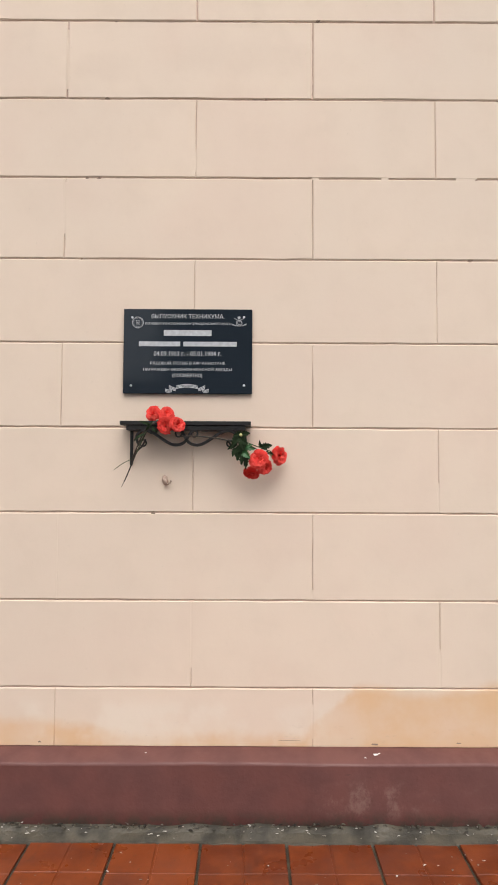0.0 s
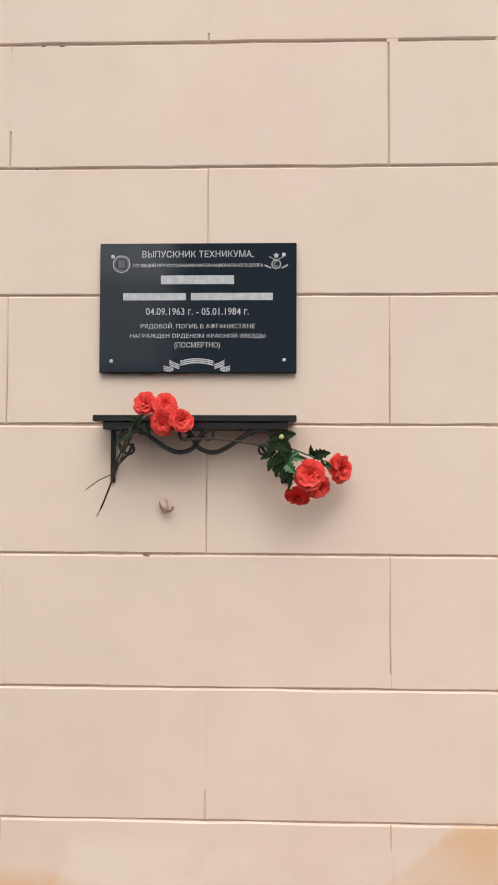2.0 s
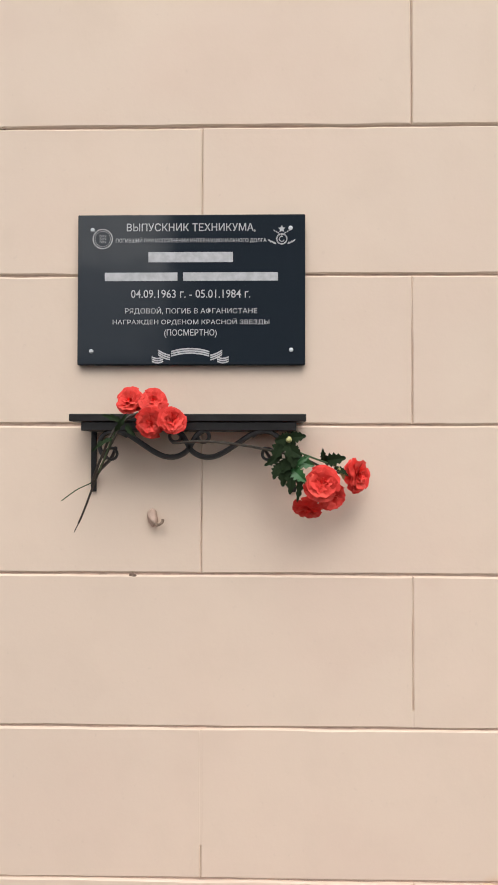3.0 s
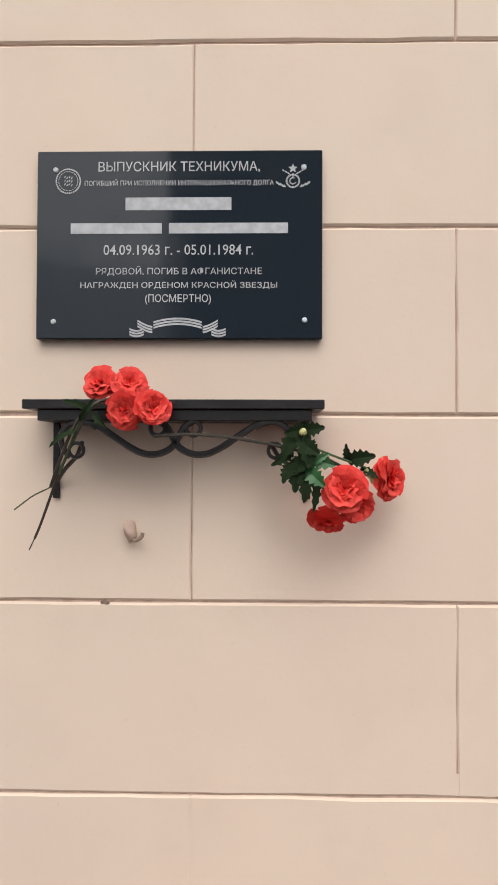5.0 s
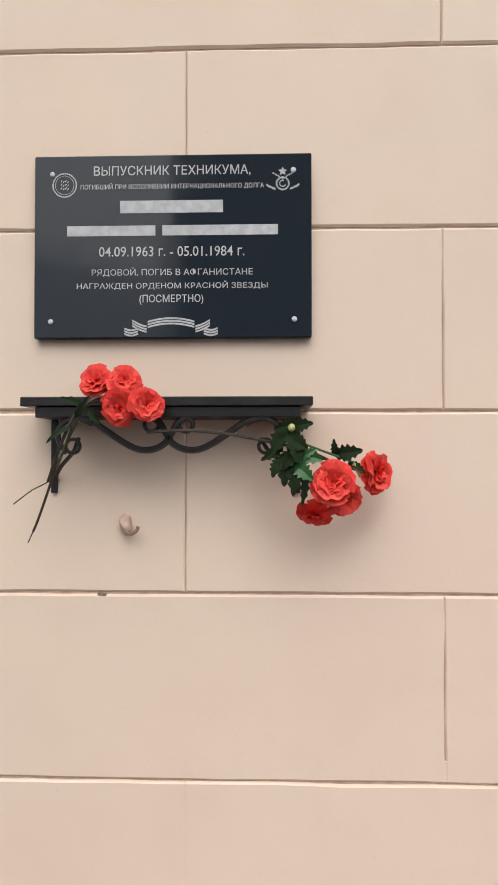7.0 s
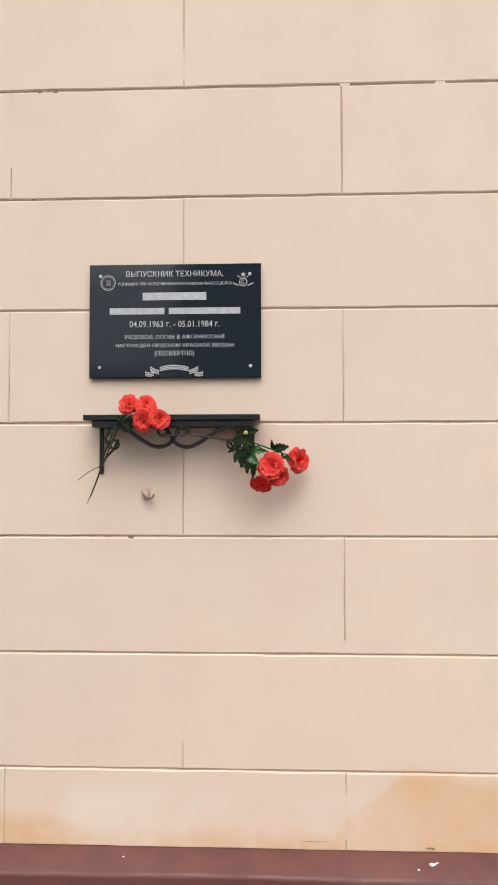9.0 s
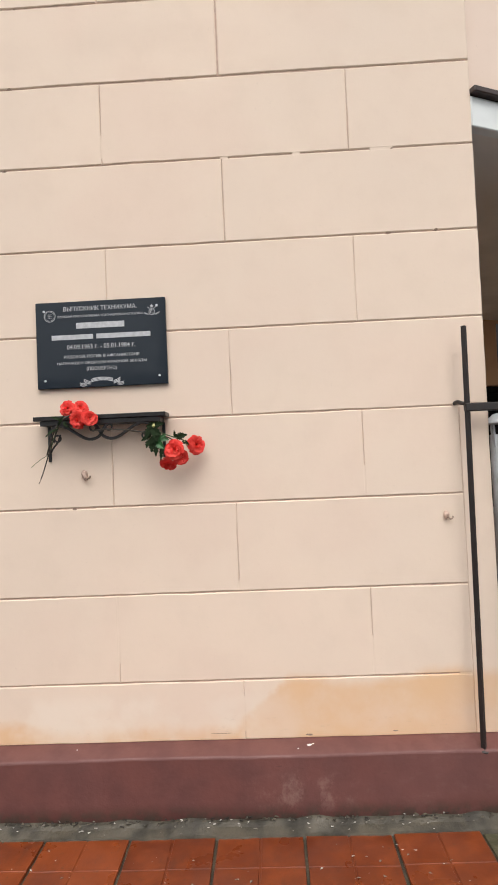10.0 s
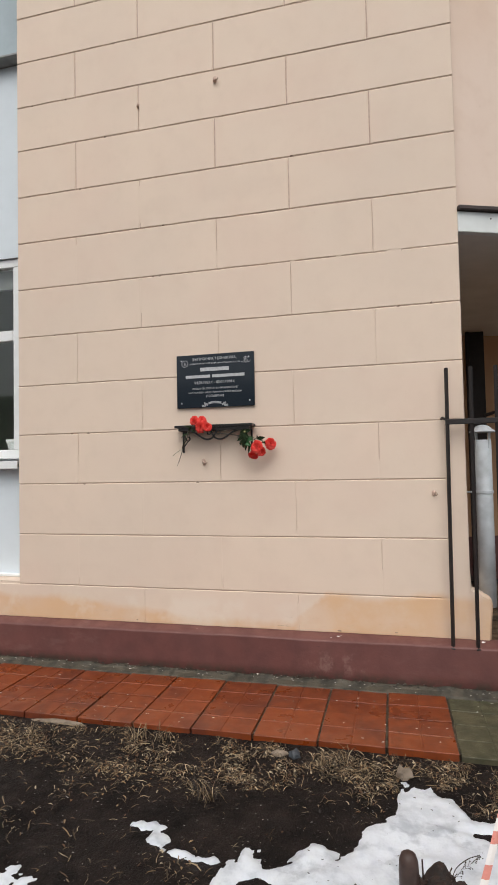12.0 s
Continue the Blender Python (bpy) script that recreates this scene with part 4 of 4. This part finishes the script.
# ---- barrier tape, stone, stake, weed ----
tape = thing("barrier_tape", (1.79, FY, 0.7), "red and white striped barrier tape tied to a fence bar", "tape")
path = spline([(1.785, FY - 0.022, 0.705), (1.63, 2.22, 0.56), (1.415, 1.62, 0.375), (1.185, 1.0, 0.195), (1.0, 0.52, 0.05), (0.93, 0.40, -0.03)], 24)
prev, dist, band, bm = None, 0.0, 0, bmesh.new()


def close_band(bm, band, dist):
    if len(bm.verts):
        mat = TAPE_WHITE if band % 2 == 0 else (TAPE_GREY if dist < 1.2 else TAPE_RED)
        part("band", bm, mat, tape)
    else:
        bm.free()


for i, p in enumerate(path):
    d = (path[min(i + 1, len(path) - 1)] - path[max(i - 1, 0)]).normalized()
    if i:
        dist += (p - path[i - 1]).length
    across = d.cross(Vector((0, 0, 1))).normalized()
    tw = radians(12 + 10 * math.sin(dist * 1.2))
    across = across * math.cos(tw) + d.cross(across) * math.sin(tw)
    wide = 0.008 + 0.0042 * min(1, dist / 0.8)
    now = (p - across * wide, p + d.cross(across) * 0.002, p + across * wide)
    if int(dist / 0.058) != band:
        close_band(bm, band, dist)
        band, bm = int(dist / 0.058), bmesh.new()
    if prev:
        a, b = ([bm.verts.new(v) for v in row] for row in (prev, now))
        for k in (0, 1):
            bm.faces.new((a[k], a[k + 1], b[k + 1], b[k]))
    prev = now
close_band(bm, band, dist)
part("knot", lump((1.782, FY - 0.018, 0.705), (0.022, 0.016, 0.013), 5, 0.6), TAPE_WHITE, tape)

stone = tagged(link("stone", lump((0.917, 1.735, -0.030), (0.036, 0.032, 0.036), 2, 0.6), STONE), "grey-brown stone lying in the dead grass by the tiles", "stone")
tagged(link("stone", lump((0.33, 1.80, -0.035), (0.045, 0.028, 0.024), 6, 0.5), STONE), "flat dark stone by the tile edge", "stone")
tagged(link("stone", lump((0.41, 1.79, -0.026), (0.026, 0.024, 0.03), 9, 0.6), plain("slate_stone", (0.05, 0.058, 0.068), 0.5, var=0.4, scale=40, bump=0.5)), "small blue-grey stone by the tile edge", "stone")

slab_bit = lump((-0.95, 1.885, -0.030), (0.17, 0.030, 0.014), 12, 0.5, 3)
tagged(link("mortar_fragment", slab_bit, STONE), "flat broken piece of grey mortar under the tile edge", "mortar piece")

stake = thing("wooden_stake", (0.925, 0.93, -0.05), "short wet brown round-topped wooden stake in the snow", "stake")
part("shaft", lathe([(0.030, -0.10), (0.031, 0.10), (0.029, 0.132), (0.023, 0.150), (0.012, 0.158)], 0.918, 0.93, 20), STAKE, stake, smooth=True)
root = thing("earth_clod", (1.02, 1.0, -0.05), "dark clod of roots and soil beside the stake", "clod")
bm = lump((1.012, 0.99, -0.02), (0.07, 0.06, 0.075), 4, 0.9, 4)
for v in bm.verts:
    v.co += Vector((1, 1, 1)) * 0.010 * noise.noise(v.co * 55) + Vector((0, 0, 1)) * 0.006 * noise.noise(v.co * 130)
part("clod", bm, CLOD, root)
rnd = random.Random(5)
for k in range(24):
    a = rnd.uniform(0, 6.28)
    p = Vector((1.015 + 0.05 * math.cos(a), 1.0 + 0.04 * math.sin(a), 0.0))
    part("rootlet", tube([p, p + Vector((rnd.uniform(-0.03, 0.03), rnd.uniform(-0.03, 0.03), rnd.uniform(0.02, 0.05)))], 0.0022, sides=5), STAKE, root)
part("rootlet", tube([(0.965, 1.02, -0.03), (0.962, 1.03, 0.075)], 0.003, sides=5), STAKE, root)
weed = thing("dry_weed", (1.06, 1.12, -0.03), "thin dry dark weed sprig lying on the snow", "weed")
part("stalk", tube(spline([(1.05, 1.07, -0.02), (1.075, 1.13, -0.005), (1.12, 1.18, 0.0), (1.16, 1.20, 0.005)]), 0.0016, sides=5), STEM, weed)
rnd = random.Random(9)
for k in range(18):
    t = 0.12 + k * 0.049
    p = Vector((1.05 + 0.11 * t, 1.07 + 0.14 * t - 0.02 * t * t, -0.012 + 0.018 * t))
    q = p + Vector((rnd.uniform(0.0, 0.022), (-1) ** k * rnd.uniform(0.008, 0.024), rnd.uniform(0.004, 0.016)))
    bm = tube([p, (p + q) / 2 + Vector((0, 0, 0.003)), q], 0.0008, sides=4)
    lump(q, (0.0026, 0.0026, 0.0022), k, 0.4, 1, bm)
    part("twig", bm, STEM, weed)

# ---- far side of the yard, seen in the polished stone ----
tagged(link("opposite_building", box(-4.0, 6.5, -26, -20, -0.1, 17), OPPOSITE), "plain dark building across the yard", "building", kind="structure")
tagged(link("opposite_wall", box(-60, -4.002, -27, -24, -0.1, 6.0), OPPOSITE), "long low dark building across the yard", "building", kind="structure")

# ---- dead grass, leaves, chips ----
rnd = random.Random(77)


def density(x, y):
    band = math.exp(-((y - 1.72) / 0.16) ** 2) * (0.55 + 0.6 * smooth_noise(x, y, 3, 20) + (0.35 if 0.0 < x < 1.0 else 0))
    if x > 1.15:
        band += 0.7 * math.exp(-((y - 1.72) / 0.16) ** 2)
    clump = max(0, smooth_noise(x, y, 7, 22) + 0.16) * (0.6 + max(0, smooth_noise(x, y, 17, 23) + 0.2) * 1.6)
    return max(0.010 + 0.07 * max(0, smooth_noise(x, y, 5, 24)) * max(0, 0.3 + smooth_noise(x, y, 13, 25)), band * (0.08 + 2.0 * clump) + 0.16 * max(0, smooth_noise(x, y, 4, 21)))


def strips(count, length, wide, flatness, pick):
    verts, faces = [], []
    made = 0
    while made < count:
        x, y = rnd.uniform(-2.4, 2.4), rnd.uniform(0.6, 1.875)
        if rnd.random() > pick(x, y):
            continue
        z = soil_height(x, y)
        if y < 1.72 and snow_height(x, y) > z - 0.010:
            continue
        made += 1
        z += 0.002
        az, ln, w = rnd.uniform(0, 6.28), rnd.uniform(*length), rnd.uniform(*wide)
        rise = rnd.uniform(0, flatness)
        dx, dy = math.cos(az), math.sin(az)
        turn = rnd.uniform(-2.2, 2.2)
        k0 = len(verts)
        px, py, pz = x, y, z
        for s in range(4):
            ww = w * (0.55, 1.0, 0.85, 0.15)[s]
            verts.append((px - dy * ww, py + dx * ww, pz))
            verts.append((px + dy * ww, py - dx * ww, pz + ww * 0.6))
            a = az + turn * (s + 1) / 3
            px += math.cos(a) * ln / 3
            py += math.sin(a) * ln / 3
            pz += ln / 3 * (rise * (1 - s * 0.75) + rnd.uniform(-0.1, 0.12))
            pz = max(pz, soil_height(px, min(py, 1.85)) + 0.001)
            if py > 1.875:
                pz = max(pz, -0.02)
        for s in range(3):
            faces.append((k0 + 2 * s, k0 + 2 * s + 1, k0 + 2 * s + 3, k0 + 2 * s + 2))
    return verts, faces


def stuff(name, data, mat, label, category):
    me = bpy.data.meshes.new(name)
    me.from_pydata(data[0], [], data[1])
    me.materials.append(mat)
    return tagged(new(name, me), label, category, kind="stuff")


stuff("dead_grass", strips(9500, (0.016, 0.064), (0.0008, 0.0026), 0.7, density), STRAW, "matted dry straw-coloured grass along the tile edge", "grass")
stuff("dead_leaves", strips(6000, (0.007, 0.024), (0.0015, 0.0050), 1.1, lambda x, y: density(x, y) - 0.008), DEAD_LEAF, "curled brown dead leaves on the soil", "leaves")
tufts = ([], [])
for cx, cy in ((-0.43, 1.80), (-0.30, 1.81), (0.66, 1.78), (0.05, 1.42), (0.12, 1.39), (1.32, 1.70), (-1.0, 1.72), (0.55, 1.74)):
    for k in range(26):
        a, ln = rnd.uniform(0, 6.28), rnd.uniform(0.05, 0.11)
        x, y = cx + rnd.gauss(0, 0.02), cy + rnd.gauss(0, 0.012)
        z, w = soil_height(x, y), rnd.uniform(0.0012, 0.0026)
        dx, dy = math.cos(a), math.sin(a)
        k0 = len(tufts[0])
        for s, (f, h) in enumerate(((0, 0), (0.25, 0.45), (0.6, 0.62), (1, 0.45 * rnd.random()))):
            ww = w * (1 - 0.25 * s)
            tufts[0].append((x + dx * f * ln - dy * ww, y + dy * f * ln * 0.8 + dx * ww, z + h * ln))
            tufts[0].append((x + dx * f * ln + dy * ww, y + dy * f * ln * 0.8 - dx * ww, z + h * ln))
        for s in range(3):
            tufts[1].append((k0 + 2 * s, k0 + 2 * s + 1, k0 + 2 * s + 3, k0 + 2 * s + 2))
stuff("grass_tuft", tufts, STRAW, "dry yellowed grass tufts at the tile edge", "grass")


def chips(count, spot, size):
    verts, faces = [], []
    for _ in range(count):
        x, y, z = spot()
        k0, n, r = len(verts), 5, rnd.uniform(*size)
        a0 = rnd.uniform(0, 6.28)
        for lv, s in ((0, 1.0), (1, 0.7)):
            for k in range(n):
                q = r * s * (0.7 + 0.5 * math.sin(k * 2.3 + a0))
                verts.append((x + 1.5 * q * math.cos(a0 + 1.2566 * k), y + q * math.sin(a0 + 1.2566 * k), z + lv * r * 0.45))
        faces.append(tuple(range(k0 + n, k0 + 2 * n)))
        for k in range(n):
            faces.append((k0 + k, k0 + (k + 1) % n, k0 + n + (k + 1) % n, k0 + n + k))
    return verts, faces


def chip_spot():
    k = rnd.random()
    x = rnd.uniform(-2.3, 1.75)
    if k < 0.45:
        y = rnd.uniform(2.578, 2.63)
        return x, y, 0.010 + (y - 2.578) * 0.55 + 0.006 * rnd.random()
    if k < 0.96:
        return rnd.uniform(-2.3, 1.15), rnd.uniform(1.9, 2.52), 0.003
    return rnd.uniform(1.18, 1.75), rnd.uniform(2.3, 2.62), 0.006


stuff("plaster_chips", chips(330, chip_spot, (0.0016, 0.0060)), CHIP, "small pale plaster chips scattered along the plinth", "debris")
stuff("foot_rubble", chips(420, lambda: (rnd.uniform(-2.6, 1.52), 2.630 - abs(rnd.gauss(0, 0.012)), 0.028 + 0.014 * rnd.random()), (0.002, 0.009)), scatter_material("rubble", [(0.03, 0.026, 0.018), (0.06, 0.05, 0.036), (0.10, 0.085, 0.06), (0.02, 0.016, 0.012)]), "dark crumbs of mortar and dirt along the plinth foot", "rubble")
stuff("snow_specks", chips(160, lambda: (lambda x, y: (x, y, snow_height(x, y)))(rnd.uniform(0.3, 1.9), rnd.uniform(0.75, 1.6)), (0.0012, 0.0045)), scatter_material("speck", [(0.03, 0.022, 0.016), (0.06, 0.045, 0.03)]), "dark specks of dirt on the snow", "dirt")
stuff("soil_crumbs", chips(3400, lambda: (lambda x, y: (x, y, soil_height(x, y)))(rnd.uniform(-2.3, 2.0), rnd.uniform(0.7, 1.86)), (0.0013, 0.0042)), scatter_material("crumb", [(0.03, 0.022, 0.017), (0.018, 0.013, 0.011), (0.26, 0.24, 0.22), (0.04, 0.03, 0.024), (0.02, 0.015, 0.012)]), "soil crumbs and grit on the bare ground", "grit")

# ---- pieces: paving tiles, slabs, wall blocks ----
pavement = tagged(new("pavement"), "strip of wet red square tiles along the plinth", "pavement", kind="structure")


def tile_mesh(name, sx, sy, mat, cross=True, seed=0, dusty=False):
    """A paving tile: a cross of shallow grooves, rounded arris, thickness to the bed."""
    bm = bmesh.new()
    g, e, top = 0.0036, 0.0016, 0.0
    cells = [(-sx / 2, -g, -sy / 2, -g), (g, sx / 2, -sy / 2, -g), (-sx / 2, -g, g, sy / 2), (g, sx / 2, g, sy / 2)] if cross else [(-sx / 2, sx / 2, -sy / 2, sy / 2)]
    for x0, x1, y0, y1 in cells:
        o = [bm.verts.new(p) for p in ((x0, y0, top - 0.0028), (x1, y0, top - 0.0028), (x1, y1, top - 0.0028), (x0, y1, top - 0.0028))]
        i = [bm.verts.new(p) for p in ((x0 + e, y0 + e, top), (x1 - e, y0 + e, top), (x1 - e, y1 - e, top), (x0 + e, y1 - e, top))]
        bm.faces.new(i)
        for k in range(4):
            bm.faces.new((o[k], o[(k + 1) % 4], i[(k + 1) % 4], i[k]))
    box(-sx / 2 + 0.0005, sx / 2 - 0.0005, -sy / 2 + 0.0005, sy / 2 - 0.0005, -0.05, top - 0.003, bm=bm)
    solid = len(bm.faces)
    if dusty:
        # pale lime dust lies in the groove that runs along the strip, in broken stretches
        rs = random.Random(seed)
        x = -sx / 2 + 0.01
        while x < sx / 2 - 0.03:
            ln = rs.uniform(0.03, 0.10)
            box(x, min(x + ln, sx / 2 - 0.004), -g * 0.7, g * 0.7, top - 0.0032, top - 0.0012, bm=bm)
            x += ln + rs.uniform(0.004, 0.03)
    bm.faces.ensure_lookup_table()
    for face in bm.faces[solid:]:
        face.material_index = 1
    me = bpy.data.meshes.new(name)
    bm.to_mesh(me)
    bm.free()
    me.materials.append(mat)
    me.materials.append(DUST)
    return me


reds = [tile_mesh("tile", TP - 0.011, TQ - 0.009, TILE, True, k, k == 0) for k in range(4)]
for row in range(2):
    for i in range(16):
        t = new("tile", reds[rnd.randrange(4)])
        t.parent = pavement
        x = TX1 - TP * (i + 0.5) + rnd.uniform(-0.002, 0.002)
        t.matrix_basis = pose(x, TY1 - TQ * (row + 0.5) + rnd.uniform(-0.002, 0.002), 0.002 + rnd.uniform(-0.003, 0.003), rnd.uniform(-0.5, 0.5), rnd.uniform(-0.5, 0.5), rnd.uniform(-0.5, 0.5) + 180 * rnd.randrange(2))
green = tile_mesh("slab", TP - 0.008, TQ - 0.010, MOSS)
for row in range(2):
    t = new("slab", green)
    t.parent = pavement
    t.matrix_basis = pose(TX1 + 0.004 + TP * 0.5, TY1 - TQ * (row + 0.5), -0.004, rnd.uniform(-0.6, 0.6), rnd.uniform(-0.8, 0.8), rnd.uniform(-0.8, 0.8))
brown = tile_mesh("paver", 0.29, 0.29, PAVER, False)
for j in range(21):
    for i in range(13):
        u, v = 1.655 + 0.302 * i, 2.06 + 0.302 * j
        if v > 2.75 + (u - 1.343) * 0.42 + 2.9:
            continue
        t = new("paver", brown)
        t.parent = pavement
        t.matrix_basis = pose(u + rnd.uniform(-0.006, 0.006), v + rnd.uniform(-0.006, 0.006), -0.004 + rnd.uniform(-0.006, 0.004), rnd.uniform(-1, 1), rnd.uniform(-1, 1), rnd.uniform(-2, 2))

# ---- wall blocks ----
LINES = [0.297, 0.538, 0.900, 1.268, 1.630, 1.996, 2.362, 2.722, 3.077, 3.431, 3.790, 4.127, 4.476, 4.826, 5.176, 5.526, 5.876, 6.298]
ODD, EVEN = (-0.788, 0.290), (-1.295, -0.220, 0.827)


def block(x0, x1, z0, z1, gx0, gx1, gz0, gz1, seed):
    """A stucco block with slightly wavering, softened edges; its joints are what it leaves free."""
    bm = bmesh.new()
    a, b, c, d = x0 + gx0, x1 - gx1, z0 + gz0, z1 - gz1
    nx, nz = max(3, int((b - a) / 0.06)), max(3, int((d - c) / 0.06))
    loop = [(a + (b - a) * i / nx, c, 0, -1) for i in range(nx)] + [(b, c + (d - c) * i / nz, 1, 0) for i in range(nz)]
    loop += [(b - (b - a) * i / nx, d, 0, 1) for i in range(nx)] + [(a, d - (d - c) * i / nz, -1, 0) for i in range(nz)]
    rows = [[], [], []]
    for x, z, ox, oz in loop:
        corner = (abs(x - a) < 1e-6 or abs(x - b) < 1e-6) and (abs(z - c) < 1e-6 or abs(z - d) < 1e-6)
        j = 0 if corner else 0.0024 * noise.noise(Vector((x * 7, z * 7, seed))) + 0.0010 * noise.noise(Vector((x * 40, z * 40, seed)))
        px, pz = x + ox * j, z + oz * j
        ix = 0.0026 * (1 if x < a + 1e-6 else -1 if x > b - 1e-6 else 0)
        iz = 0.0040 * (1 if z < c + 1e-6 else -1 if z > d - 1e-6 else 0)
        rows[0].append(bm.verts.new((px + ix, W, pz + iz)))
        rows[1].append(bm.verts.new((px, W + 0.0034, pz)))
        rows[2].append(bm.verts.new((px, W + 0.012, pz)))
    bm.faces.new(rows[0])
    n = len(loop)
    for p, q in zip(rows, rows[1:]):
        for k in range(n):
            bm.faces.new((p[k], q[k], q[(k + 1) % n], p[(k + 1) % n]))
    bmesh.ops.recalc_face_normals(bm, faces=bm.faces)
    return bm


seed = 0
for r, (z0, z1) in enumerate(zip(LINES, LINES[1:])):
    end = 1.225 if r < 4 else XR
    cuts = [-7.0 if r == 0 else XL, *(ODD if r % 2 == 0 else EVEN), end]
    wide = 0.0023 if r < 7 else 0.0034
    for i, (x0, x1) in enumerate(zip(cuts, cuts[1:])):
        seed += 1
        gl = 0 if i == 0 else 0.0012
        gr = 0 if i == len(cuts) - 2 else 0.0012
        k = 2.8 if r >= 8 else 0.5 if r < 6 else 0.9
        gl, gr = gl * k, gr * k
        part("block", block(x0, x1, z0, z1, gl, gr, 0.0 if r == 0 else wide, wide, seed), PEACH, wall)
part("corner_band", block(1.2252, XR, 0.297, 1.6268, 0, 0, 0, 0, 99), PEACH, wall, "smooth plaster band at the wall corner")
# stretches where paint and plaster have closed the upright joints
C0, C1, C2, C3, C4 = -1.295, -0.788, -0.220, 0.290, 0.827
for x, z0, z1 in ((C1, 3.12, 3.39), (C1, 2.47, 2.70), (C1, 0.905, 1.262), (C2, 0.62, 0.895), (C4, 0.545, 0.70), (C3, 0.905, 0.945), (C4, 1.275, 1.40),
                  (C0, 2.73, 3.02), (C0, 0.60, 0.895), (C3, 0.33, 0.47), (C2, 2.75, 2.85), (C0, 1.30, 1.42)):
    part("joint_filler", box(x - 0.004, x + 0.004, W + 0.0007, W + 0.012, z0, z1, 0.0004), PEACH, wall, "plaster filling a stretch of the joint")
for x0, x1, z in ((0.285, 0.318, 2.722), (0.590, 0.622, 2.722), (0.915, 1.010, 2.722), (1.17, 1.226, 0.538)):
    part("joint_filler", box(x0, x1, W + 0.0006, W + 0.012, z - 0.006, z + 0.006, 0.0005), PEACH, wall, "plaster filling a stretch of the joint")

# small broken spots along the joints
rnd = random.Random(21)
for k in range(26):
    z = LINES[rnd.choice((3, 4, 5, 6, 7, 7, 8, 9, 10, 11, 12))]
    x = rnd.uniform(-1.7, 1.2)
    r = rnd.uniform(0.003, 0.008)
    part("chip", lump((x, W + 0.001, z + rnd.uniform(-0.004, 0.004)), (r * 1.7, 0.0022, r), k, 0.9, 1), CHIPPED, wall, "broken spot in the joint")

for k, (x, z, w, h) in enumerate(((0.55, 0.309, 0.016, 0.004), (0.19, 0.324, 0.045, 0.0012), (-0.85, 0.315, 0.008, 0.004), (0.90, 0.316, 0.012, 0.003))):
    part("crack", lump((x, W + 0.0008, z), (w, 0.0018, h), 60 + k, 0.9, 2), CHIPPED, wall, "short crack in the plaster")
for k, (x, y, r) in enumerate(((0.545, 2.685, 0.007), (0.56, 2.690, 0.004), (0.50, 2.67, 0.003), (1.40, 2.70, 0.009), (-0.4, 2.69, 0.003))):
    flake = lump((x, y, 0.291 + (y - 2.70) * 0.36), (r * 1.5, r, r * 0.45), 80 + k, 0.6, 1)
    tagged(link("plaster_flake", flake, PAPER), "pale plaster flake lying on the plinth ledge", "plaster flake", "plaster flakes")

# screws along the fascia
for u in (0.22, 0.52, 0.84, 1.2):
    x, y = wing(u, -0.001)
    part("screw", lump((x, y, 2.885), (0.006, 0.004, 0.006), 1, 0.1, 1), DRIP, fascia, "dark screw head")
